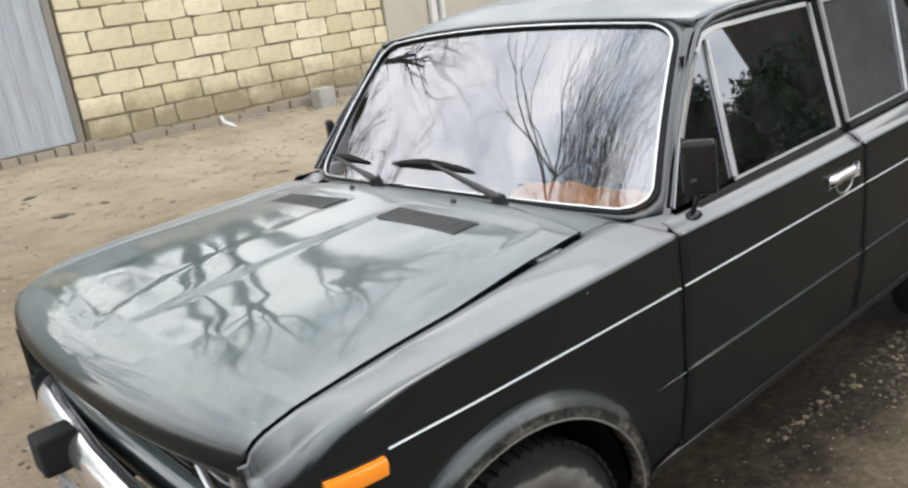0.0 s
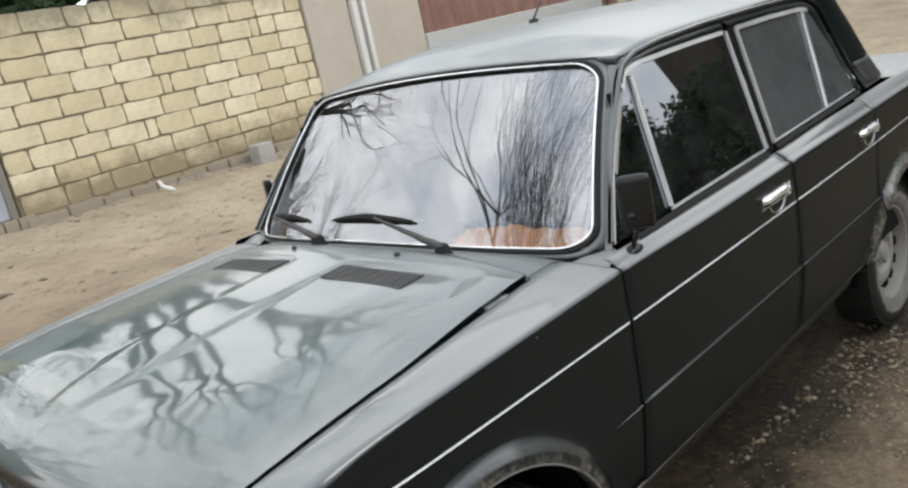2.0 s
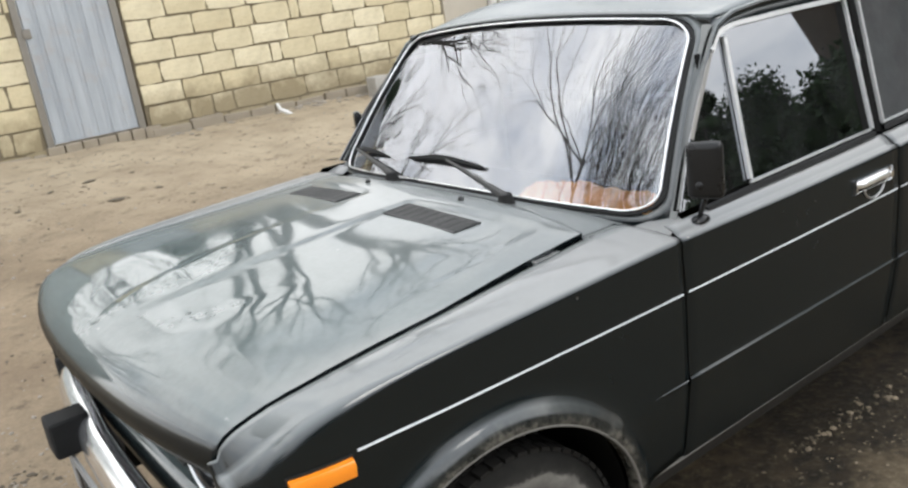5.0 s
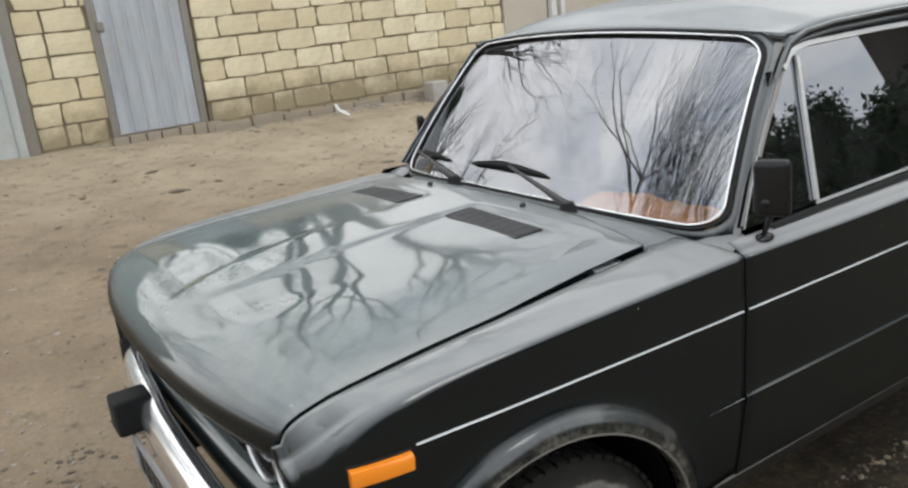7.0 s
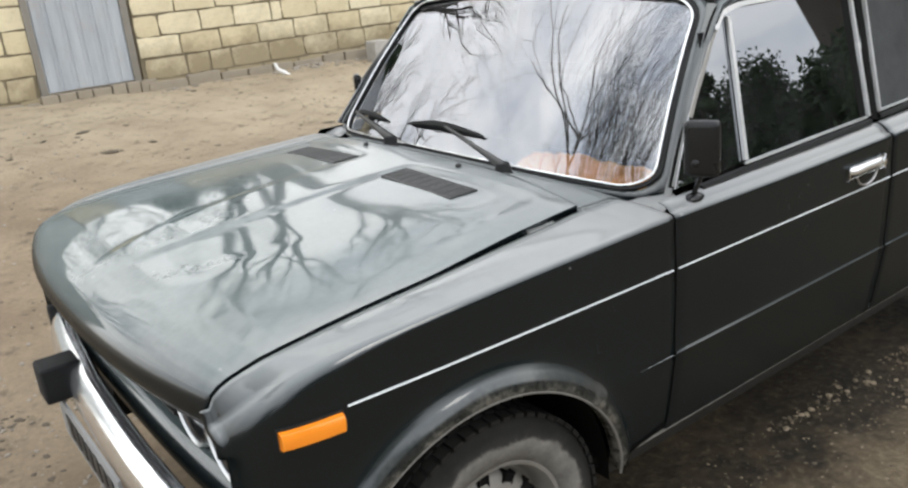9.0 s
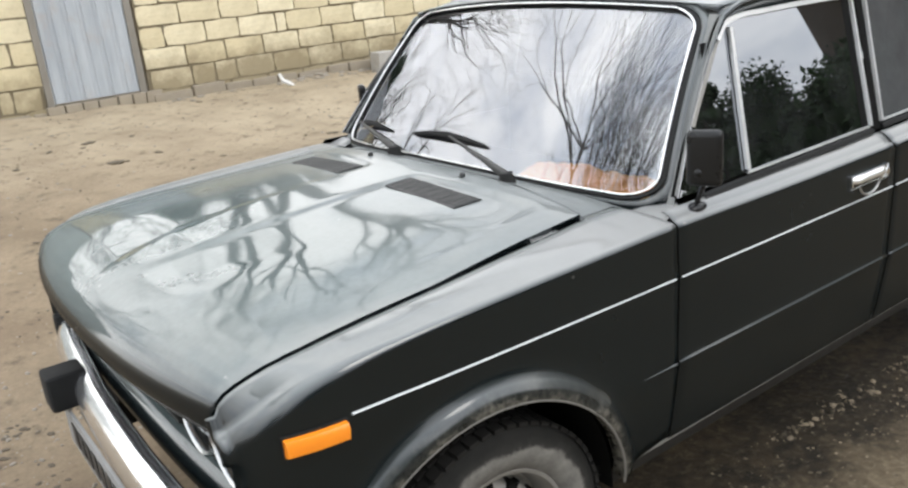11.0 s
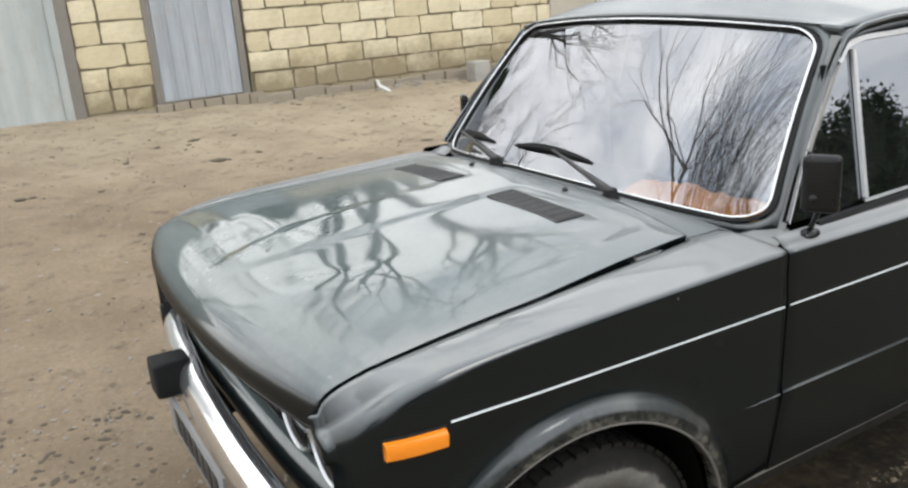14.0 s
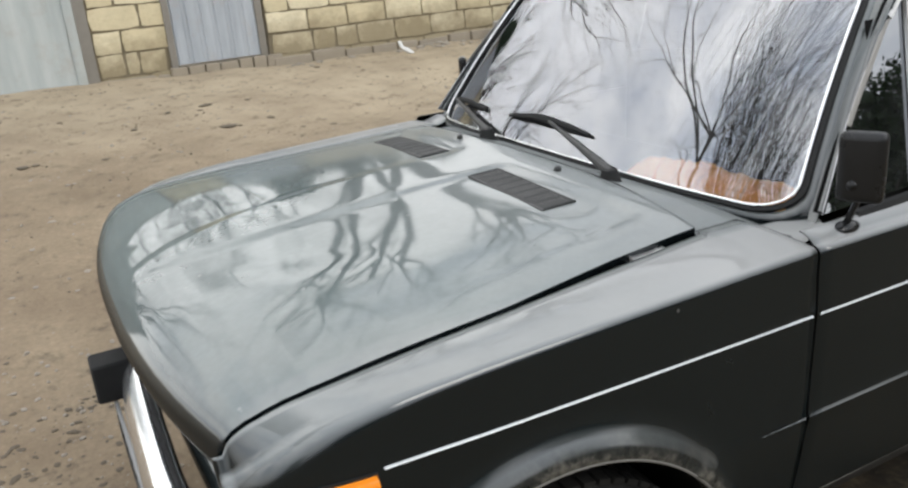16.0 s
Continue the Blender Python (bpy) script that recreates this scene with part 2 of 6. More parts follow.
def steel_paint_material(name, a, b, streak=(0.35, 0.3, 0.25)):
    m = Nodes(name)
    n = m.noise(1.6, 6, 0.6, (6.0, 6.0, 0.8))
    base = m.mix(m.ramp(n, (0.35, 0.0), (0.7, 1.0)), a, b)
    base = m.mix(m.ramp(m.noise(5.0, 8, 0.75), (0.52, 0.0), (0.75, 0.6)), base, streak)
    m.set("Base Color", base).set("Roughness", 0.62).set("Metallic", 0.0)
    m.bump(m.noise(12.0, 4), 0.12, 0.01)
    return m.mat


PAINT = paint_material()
CHROME = simple_material("worn_chrome", (0.62, 0.63, 0.64), (0.78, 0.78, 0.78), 25, (0.12, 0.3), 1.0, 0.04)
DUSTY_CHROME = simple_material("dusty_pitted_chrome", (0.66, 0.67, 0.68), (0.90, 0.90, 0.90), 40, (0.09, 0.24), 0.92, 0.05)
BRIGHT = simple_material("bright_aluminium_trim", (0.78, 0.78, 0.77), (0.88, 0.88, 0.87), 25, (0.22, 0.38), 0.85, 0.03)
WORN = simple_material("worn_dull_metal", (0.42, 0.42, 0.41), (0.68, 0.68, 0.67), 60, (0.25, 0.5), 0.9, 0.12)
GLOSS_BLACK = simple_material("glossy_black_plastic", (0.006, 0.006, 0.006), (0.012, 0.012, 0.012), 50, (0.2, 0.35), spec=0.3)
RUBBER = simple_material("black_rubber", (0.010, 0.010, 0.010), (0.024, 0.024, 0.023), 40, (0.6, 0.85), spec=0.2)
PLASTIC = simple_material("black_plastic", (0.010, 0.010, 0.010), (0.022, 0.022, 0.021), 50, (0.35, 0.55), 0.0, 0.15)
GRIMY = simple_material("grimy_dark_paint", (0.008, 0.008, 0.008), (0.030, 0.028, 0.024), 30, (0.5, 0.8), 0.0, 0.3, spec=0.3)
LINER = simple_material("dark_inner_body_and_gap_shade", (0.004, 0.004, 0.004), (0.010, 0.010, 0.009), 8, (0.8, 0.95), spec=0.1)


def tyre_material():
    m = Nodes("dusty_tyre_rubber")
    flat = m.nodes.new("ShaderNodeVectorMath")
    flat.operation = "MULTIPLY"
    flat.inputs[1].default_value = (1.0, 0.0, 1.0)
    m.links.new(m.space, flat.inputs[0])
    away = m.nodes.new("ShaderNodeVectorMath")
    away.operation = "LENGTH"
    m.links.new(flat.outputs["Vector"], away.inputs[0])
    wob = m.nodes.new("ShaderNodeMath")
    wob.operation = "MULTIPLY_ADD"
    wob.inputs[1].default_value = 0.060
    m.links.new(m.noise(14.0, 8, 0.75), wob.inputs[0])
    m.links.new(away.outputs["Value"], wob.inputs[2])
    # grey dust on the sidewall, rubbed off towards the tread
    dust = m.ramp(wob.outputs["Value"], (0.235, 0.80), (0.264, 0.95), (0.271, 0.10), (0.29, 0.02))
    fine = m.ramp(m.noise(30.0, 6, 0.7), (0.3, 0.55), (0.7, 1.0))
    base = m.mix(m.noise(20.0, 5), (0.009, 0.009, 0.0085), (0.021, 0.020, 0.018))
    m.set("Base Color", m.mix(m.mix(1.0, dust, fine, "MULTIPLY"), base, (0.21, 0.20, 0.18)))
    m.set("Roughness", 0.9).set("Specular IOR Level", 0.15)
    m.bump(m.noise(45.0, 5, 0.7), 0.25, 0.004)
    return m.mat


TYRE = tyre_material()
MUD = simple_material("dried_grey_mud", (0.10, 0.095, 0.085), (0.20, 0.19, 0.17), 22, (0.85, 0.98), 0.0, 0.4, 0.004)
STEEL = simple_material("dirty_steel_rim", (0.16, 0.15, 0.135), (0.30, 0.29, 0.265), 14, (0.5, 0.75), 0.35, 0.2)
AMBER = simple_material("amber_plastic", (0.78, 0.20, 0.01), (0.95, 0.32, 0.02), 20, (0.2, 0.35), 0.0, 0.03, 0.002, 0.6)
ORANGE = simple_material("orange_cloth", (1.0, 0.40, 0.10), (1.0, 0.58, 0.24), 35, (0.8, 0.95), 0.0, 0.4, 0.004)
DASH = simple_material("dark_dashboard", (0.012, 0.012, 0.013), (0.025, 0.025, 0.026), 60, (0.6, 0.8))
WINDSCREEN = glass_material("windscreen_glass", 3.05, (0.95, 0.96, 0.96), 0.05, True)
SIDE_GLASS = glass_material("tinted_side_glass", 2.9, (0.018, 0.019, 0.020), 0.04)
DUSTY_GLASS = glass_material("dusty_tinted_glass", 1.5, (0.018, 0.019, 0.020), 0.13, even=0.6)
LENS = glass_material("headlight_glass", 1.6, (0.75, 0.77, 0.8), 0.08)
BLOCK = block_material()
MORTAR = simple_material("sandy_mortar", (0.06, 0.048, 0.03), (0.33, 0.275, 0.18), 7, (0.9, 1.0), 0.0, 0.5, 0.01)
RENDER_COAT = simple_material("weathered_cement_render", (0.34, 0.305, 0.245), (0.56, 0.515, 0.43), 4, (0.9, 1.0), 0.0, 0.5, 0.01)
CONCRETE = simple_material("pale_concrete", (0.36, 0.37, 0.36), (0.50, 0.51, 0.49), 10, (0.85, 0.95), 0.0, 0.4, 0.006)
DOOR_PAINT = steel_paint_material("grey_blue_sheet_metal", (0.30, 0.325, 0.345), (0.42, 0.445, 0.465))
GATE_PAINT = steel_paint_material("pale_green_grey_sheet_metal", (0.36, 0.39, 0.375), (0.46, 0.485, 0.46))
BROWN_PAINT = steel_paint_material("red_brown_sheet_metal", (0.17, 0.085, 0.065), (0.25, 0.13, 0.10), (0.30, 0.22, 0.17))
FRAME_STEEL = simple_material("weathered_steel_frame", (0.16, 0.145, 0.12), (0.27, 0.25, 0.215), 12, (0.7, 0.9))
BARK = simple_material("grey_bark", (0.03, 0.026, 0.021), (0.07, 0.06, 0.048), 14, (0.9, 1.0), 0.0, 0.8, 0.02)
LEAF = simple_material("dark_green_leaves", (0.012, 0.024, 0.009), (0.034, 0.058, 0.022), 3, (0.6, 0.8), spec=0.2)
PEBBLE = simple_material("grey_brown_pebbles", (0.16, 0.135, 0.105), (0.38, 0.34, 0.28), 6, (0.85, 0.95), 0.0, 0.3)
WHITE = simple_material("chalky_white_plaster", (0.55, 0.54, 0.51), (0.72, 0.71, 0.68), 9, (0.9, 1.0))
KERB = simple_material("dirty_kerb_stone", (0.20, 0.165, 0.120), (0.34, 0.295, 0.225), 11, (0.9, 1.0), 0.0, 0.6, 0.01)
OLD_PLASTER = simple_material("grimy_plaster", (0.24, 0.225, 0.195), (0.52, 0.50, 0.46), 14, (0.9, 1.0), 0.0, 0.8, 0.02)
PLATE = simple_material("dirty_plate", (0.16, 0.16, 0.155), (0.36, 0.36, 0.35), 20, (0.5, 0.7))


# ---- mesh helpers ----
def obj(name, verts, faces, material, parent=None, label="", smooth=True):
    me = bpy.data.meshes.new(name)
    me.from_pydata([tuple(v) for v in verts], [], faces)
    me.materials.append(material)
    if smooth:
        me.polygons.foreach_set("use_smooth", [True] * len(me.polygons))
    me.update()
    ob = new(name, me)
    if parent is not None:
        ob.parent = parent
    if label:
        tagged(ob, label)
    return ob


def part(name, bm, material, parent=None, label="", smooth=True, sharp=35):
    bmesh.ops.recalc_face_normals(bm, faces=bm.faces)
    me = bpy.data.meshes.new(name)
    bm.to_mesh(me)
    bm.free()
    me.materials.append(material)
    if smooth:
        me.polygons.foreach_set("use_smooth", [True] * len(me.polygons))
        me.set_sharp_from_angle(angle=radians(sharp))
    ob = new(name, me)
    if parent is not None:
        ob.parent = parent
    if label:
        tagged(ob, label)
    return ob


def thing(name, label, category, group="", kind="", at=(0, 0, 0)):
    ob = new(name)
    ob.location = at
    ob.empty_display_size = 0.1
    return tagged(ob, label, category, group, kind)


def grid_bm(rows, bm=None, closed=False):
    """Faces between rows of points of the same length."""
    bm = bm or bmesh.new()
    vs = [[bm.verts.new(p) for p in row] for row in rows]
    for a, b in zip(vs, vs[1:]):
        n = len(a)
        for i in range(n if closed else n - 1):
            j = (i + 1) % n
            try:
                bm.faces.new((a[i], a[j], b[j], b[i]))
            except ValueError:
                pass
    return bm


def box_bm(x0, x1, y0, y1, z0, z1, bevel=0.0, seg=2, bm=None, m=None):
    bm = bm or bmesh.new()
    made = bmesh.ops.create_cube(bm, size=1.0)["verts"]
    for v in made:
        v.co = Vector(((x0 + x1) / 2 + v.co.x * (x1 - x0), (y0 + y1) / 2 + v.co.y * (y1 - y0), (z0 + z1) / 2 + v.co.z * (z1 - z0)))
        if m is not None:
            v.co = m @ v.co
    if bevel > 0:
        edges = {e for v in made for e in v.link_edges}
        bmesh.ops.bevel(bm, geom=list(edges), offset=bevel, segments=seg, affect="EDGES", profile=0.6)
    return bm


def tube_bm(points, radius, sides=8, closed=False, bm=None, flat=1.0, up=(0, 0, 1)):
    """A tube along points; radius may be a list; flat squeezes it along its second axis."""
    bm = bm or bmesh.new()
    pts = [Vector(p) for p in points]
    n = len(pts)
    rings = []
    for i, p in enumerate(pts):
        a = pts[(i - 1) % n] if closed or i else pts[0]
        b = pts[(i + 1) % n] if closed or i < n - 1 else pts[-1]
        d = (b - a).normalized()
        u = d.cross(Vector(up))
        u = u.normalized() if u.length > 1e-4 else d.orthogonal().normalized()
        v = u.cross(d).normalized()
        r = radius[i] if isinstance(radius, (list, tuple)) else radius
        rings.append([p + u * math.cos(k * math.tau / sides) * r + v * math.sin(k * math.tau / sides) * r * flat for k in range(sides)])
    if closed:
        rings.append(rings[0])
    verts = [[bm.verts.new(q) for q in ring] for ring in (rings[:-1] if closed else rings)]
    if closed:
        verts.append(verts[0])
    for a, b in zip(verts, verts[1:]):
        for k in range(sides):
            bm.faces.new((a[k], a[(k + 1) % sides], b[(k + 1) % sides], b[k]))
    if not closed:
        bm.faces.new(verts[0][::-1])
        bm.faces.new(verts[-1])
    return bm


def lathe_bm(profile, sides=48, axis_at=(0, 0, 0), bm=None):
    """Turns (radius, y) pairs round the y axis."""
    bm = bm or bmesh.new()
    rows = [[(axis_at[0] + r * math.cos(k * math.tau / sides), axis_at[1] + y, axis_at[2] + r * math.sin(k * math.tau / sides)) for k in range(sides)] for r, y in profile]
    return grid_bm(rows, bm, closed=True)


def smoothly(xs, ys):
    """A smooth curve through the knots."""
    xs, ys = np.array(xs, float), np.array(ys, float)
    d = np.diff(ys) / np.diff(xs)
    m = np.r_[d[0], (d[1:] + d[:-1]) / 2, d[-1]]
    for i in range(len(d)):
        if d[i] == 0 or (0 < i and d[i] * d[i - 1] < 0):
            m[i] = 0

    def f(x):
        x = min(max(x, xs[0]), xs[-1])
        i = min(max(int(np.searchsorted(xs, x)) - 1, 0), len(d) - 1)
        h = xs[i + 1] - xs[i]
        t = (x - xs[i]) / h
        return float((1 + 2 * t) * (1 - t) ** 2 * ys[i] + t * (1 - t) ** 2 * h * m[i] + t * t * (3 - 2 * t) * ys[i + 1] + t * t * (t - 1) * h * m[i + 1])

    return f


def thick(ob, amount=0.003):
    mod = ob.modifiers.new("thickness", "SOLIDIFY")
    mod.thickness, mod.offset = amount, 0.0
    return ob


# ---- the car ----
HALF = smoothly([-0.530, -0.520, -0.505, -0.485, -0.455, -0.40, -0.20, 0.0, 0.5, 1.5, 2.4, 3.0, 3.36], [0.655, 0.672, 0.697, 0.725, 0.752, 0.774, 0.791, 0.797, 0.805, 0.808, 0.80, 0.775, 0.73])
SHOULDER = smoothly([-0.60, -0.55, -0.50, -0.465, -0.43, -0.385, -0.335, -0.18, 0.0, 0.25, 0.5, 0.93, 1.5, 2.4, 3.36], [0.655, 0.685, 0.724, 0.755, 0.780, 0.802, 0.816, 0.831, 0.840, 0.849, 0.855, 0.852, 0.853, 0.852, 0.835])
HOOD_EDGE = smoothly([-0.60, -0.53, -0.46, -0.36, -0.245, -0.11, 0.04, 0.20, 0.45], [0.653, 0.668, 0.679, 0.685, 0.682, 0.676, 0.664, 0.651, 0.638])
INSET = smoothly([0.26, 0.31, 0.36, 0.45, 0.520, 0.529, 0.534, 0.540, 0.548, 0.64, 0.735, 0.79, 0.82], [0.052, 0.038, 0.027, 0.013, 0.003, 0.0, 0.0030, 0.0044, 0.0050, 0.0030, 0.0, 0.002, 0.003])
HOOD_LINE = [(0.402, 0.920), (0.35, 0.919), (0.28, 0.916), (0.20, 0.913), (0.12, 0.909), (0.04, 0.904), (-0.04, 0.898), (-0.12, 0.892), (-0.20, 0.884), (-0.28, 0.875), (-0.36, 0.863), (-0.42, 0.851), (-0.465, 0.838), (-0.503, 0.8225), (-0.531, 0.806), (-0.551, 0.7875), (-0.562, 0.768), (-0.565, 0.750), (-0.561, 0.735), (-0.553, 0.721)]

FRONT_ARCH = (-0.035, 0.245, 0.383, 0.394)
REAR_ARCH = (2.415, 0.22, 0.352, 0.352)


CROWN = smoothly([-0.58, -0.56, -0.54, -0.51, -0.47, -0.42, -0.36, -0.18, 0.04, 0.25, 0.42], [0.002, 0.006, 0.012, 0.019, 0.025, 0.029, 0.034, 0.042, 0.054, 0.060, 0.058])


SPINE = smoothly([-0.58, -0.50, -0.42, -0.33, -0.20, 0.0, 0.30], [0.010, 0.026, 0.058, 0.083, 0.097, 0.104, 0.107])


def crown(y, x):
    return CROWN(x) * (abs(y) / 0.68) ** 3.5


def hood_height(x):
    xs = [p[0] for p in HOOD_LINE[:-3]][::-1]
    zs = [p[1] for p in HOOD_LINE[:-3]][::-1]
    return float(np.interp(x, xs, zs))


def hood_top(x, y):
    return hood_height(x) - crown(y, x)


def side_point(x, z, arch=None):
    """The half width of the body's side at x and height z."""
    top = SHOULDER(x)
    q = z if z < 0.6 else 0.6 + (z - 0.6) * 0.252 / (top - 0.6)
    y = HALF(x) - INSET(q)
    if arch:
        cx, cz, rx, rz = arch
        far = (math.hypot((x - cx) / rx, (z - cz) / rz) - 1) * (rx + rz) / 2
        y += 0.026 * math.exp(-((max(far - 0.012, 0.0) / 0.028) ** 2)) if far > 0 else 0.026
    return y


def top_rows(x, edge_y, edge_z):
    """From just under the shoulder, over it, to an upper edge: points of half width and height."""
    s, w = SHOULDER(x), HALF(x)
    front = smooth_ramp(-0.16, -0.48, x)
    turn = min(0.014 + 0.022 * front, max(0.004, (w - edge_y) * 0.75))
    rows = []
    for k in range(9):
        a = k / 8 * math.pi / 2
        rows.append((w - 0.002 - turn * (1 - math.cos(a)), s + 0.006 - turn * (1 - math.sin(a))))
    y0, z0 = rows[-1]
    for k in (0.2, 0.4, 0.6, 0.8, 1.0):
        rows.append((y0 + (edge_y - y0) * k, z0 + (edge_z - z0) * k + 0.004 * (1 - front) * math.sin(k * math.pi)))
    return rows


def smooth_ramp(a, b, v):
    t = min(max((v - a) / (b - a), 0.0), 1.0)
    return t * t * (3 - 2 * t)


def winged_panel(x0, x1, arch, bottom, edge, sign, foot=None):
    """A wing: its side with the wheel arch cut out, rolled over the shoulder to an upper edge."""
    cx, cz, rx, rz = arch
    rim = 0.034
    zt = lambda x: SHOULDER(x) - 0.042
    corner = [math.atan2(zt(x1) - cz, x1 - cx), math.atan2(zt(x0) - cz, x0 - cx)]
    low = [math.atan2(bottom - cz, x1 - cx), math.atan2((foot or bottom) - cz, x0 - cx)]
    angles = list(np.linspace(low[0], corner[0], 12)) + list(np.linspace(corner[0], corner[1], 96))[1:] + list(np.linspace(corner[1], low[1], 14))[1:]
    bm = bmesh.new()
    grid = []
    for i, a in enumerate(angles):
        ca, sa = math.cos(a), math.sin(a)
        r_in = 1 / math.hypot(ca / rx, sa / rz)
        onto_top = 11 <= i <= 11 + 95
        if onto_top:
            near, far = 0.1, 1.6
            for _ in range(40):
                r_out = (near + far) / 2
                near, far = (r_out, far) if cz + sa * r_out < zt(cx + ca * r_out) else (near, r_out)
            if i in (11,):
                r_out = math.hypot(x1 - cx, zt(x1) - cz)
            if i == 11 + 95:
                r_out = math.hypot(x0 - cx, zt(x0) - cz)
        else:
            r_out = ((x1 if i < 11 else x0) - cx) / ca
        col = []
        # the folded lip inside the arch
        x, z = cx + ca * (r_in - 0.004), cz + sa * (r_in - 0.004)
        y = side_point(cx + ca * r_in, cz + sa * r_in, arch)
        col.append((x, sign * (y - rim), z))
        col.append((x, sign * (y - 0.004), z))
        steps = [0.0, 0.006, 0.014, 0.024, 0.036, 0.05, 0.07]
        length = r_out - r_in
        for st in steps:
            if st < length * 0.6:
                r = r_in + st
                x, z = cx + ca * r, cz + sa * r
                col.append((x, sign * side_point(x, z, arch), z))
            else:
                r = r_in + length * 0.6
                x, z = cx + ca * r, cz + sa * r
                col.append((x, sign * side_point(x, z, arch), z))
        base = min(0.07, length * 0.6)
        for k in range(1, 11):
            r = r_in + base + (length - base) * k / 10
            x, z = cx + ca * r, cz + sa * r
            col.append((x, sign * side_point(x, z, arch), z))
        grid.append([bm.verts.new(p) for p in col])
    for a, b in zip(grid, grid[1:]):
        for p in range(len(a) - 1):
            if len({a[p], a[p + 1], b[p + 1], b[p]}) == 4:
                bm.faces.new((a[p], a[p + 1], b[p + 1], b[p]))
    # the roll over the shoulder, closed at its front by a rounded end
    tops = []
    for col in grid[11:107]:
        x = col[-1].co.x
        tops.append([col[-1]] + [bm.verts.new((x, sign * py, pz)) for py, pz in top_rows(x, *edge(x))])
    if x0 < -0.48:
        last = [v.co.copy() for v in tops[-1]]
        # inward across the rolled section, from the side round to the top
        ways = []
        for i, p in enumerate(last):
            d = last[min(i + 1, len(last) - 1)] - last[max(i - 1, 0)]
            ways.append(Vector((0, -sign * abs(d.z), -abs(d.y))).normalized())
        for k in (0.2, 0.4, 0.6, 0.8, 1.0):
            a = k * math.pi / 2
            tops.append([bm.verts.new(p + Vector((-0.013 * math.sin(a), 0, 0)) + w * 0.017 * (1 - math.cos(a))) for p, w in zip(last, ways)])
    for a, b in zip(tops, tops[1:]):
        for p in range(len(a) - 1):
            bm.faces.new((a[p], a[p + 1], b[p + 1], b[p]))
    bmesh.ops.remove_doubles(bm, verts=bm.verts, dist=0.0004)
    return bm


def rear_edge(z):
    """The rear door's hind edge: upright above, along the wheel arch below."""
    cx, cz, rx, rz = REAR_ARCH
    q = 1 - ((z - cz) / (rz + 0.010)) ** 2
    return min(2.150, cx - (rx + 0.010) * math.sqrt(q)) if q > 0 else 2.150


def side_panel(x0, x1, bottom, edge, sign, arch=None):
    xs = np.linspace(x0, x1, 28)
    zs = [bottom, bottom + 0.008, 0.34, 0.37, 0.41, 0.46, 0.50, 0.518, 0.525, 0.529, 0.5315, 0.534, 0.540, 0.548, 0.58, 0.64, 0.69, 0.735, 0.772]
    zs = sorted({round(z, 4) for z in zs if z >= bottom})
    rows = []
    for x in xs:
        at = lambda z: x if arch is None else x0 + (x - x0) * (rear_edge(z) - x0) / (x1 - x0)
        col = [(at(bottom), sign * (side_point(x, bottom) - 0.012), bottom + 0.004)]
        col += [(at(z), sign * side_point(at(z), z, arch), z) for z in zs]
        col += [(x, sign * side_point(x, SHOULDER(x) - 0.042), SHOULDER(x) - 0.042)]
        col += [(x, sign * py, pz) for py, pz in top_rows(x, *edge(x))]
        rows.append(col)
    return grid_bm(rows)


# windscreen as a curved sheet: across s from -1 to 1, up t from 0 to 1
def screen(s, t):
    a = abs(s)
    lower = Vector((0.480 + 0.101 * a**2.6, 0.688 * s, 0.9078 - 0.030 * a * a))
    upper = Vector((0.823 + 0.050 * a**2.2, 0.588 * s, 1.2952 - 0.0315 * a * a))
    p = lower.lerp(upper, t)
    bulge = 0.012 * math.sin(max(0.0, min(1.0, t)) * math.pi)
    return p + Vector((-0.74, 0, 0.66)) * bulge


def screen_outline(ds=0.0, dt=0.0, corner=0.129, n=160):
    """A rounded outline on the windscreen's sheet; ds and dt widen it."""
    pts = []
    a, b = 1 + ds, 0.5 + dt
    rs, rt = corner * (1 + ds), corner * 0.98
    per = []
    for cx, cy, a0 in ((a - rs, b - rt, 0), (-(a - rs), b - rt, 90), (-(a - rs), -(b - rt), 180), (a - rs, -(b - rt), 270)):
        for k in range(13):
            an = radians(a0 + k * 7.5)
            per.append((cx + rs * math.cos(an), cy + rt * math.sin(an)))
    out = []
    for i, p in enumerate(per):
        q = per[(i + 1) % len(per)]
        steps = max(1, int(math.hypot(q[0] - p[0], q[1] - p[1]) / 0.05))
        for k in range(steps):
            out.append((p[0] + (q[0] - p[0]) * k / steps, 0.5 + p[1] + (q[1] - p[1]) * k / steps))
    return out


GLASS_LEAN = 0.306


def side_glass_y(z):
    return 0.755 - (z - 0.89) * GLASS_LEAN


def on_side(x, z, sign, out=0.0):
    return (x, sign * (side_glass_y(z) + out), z)


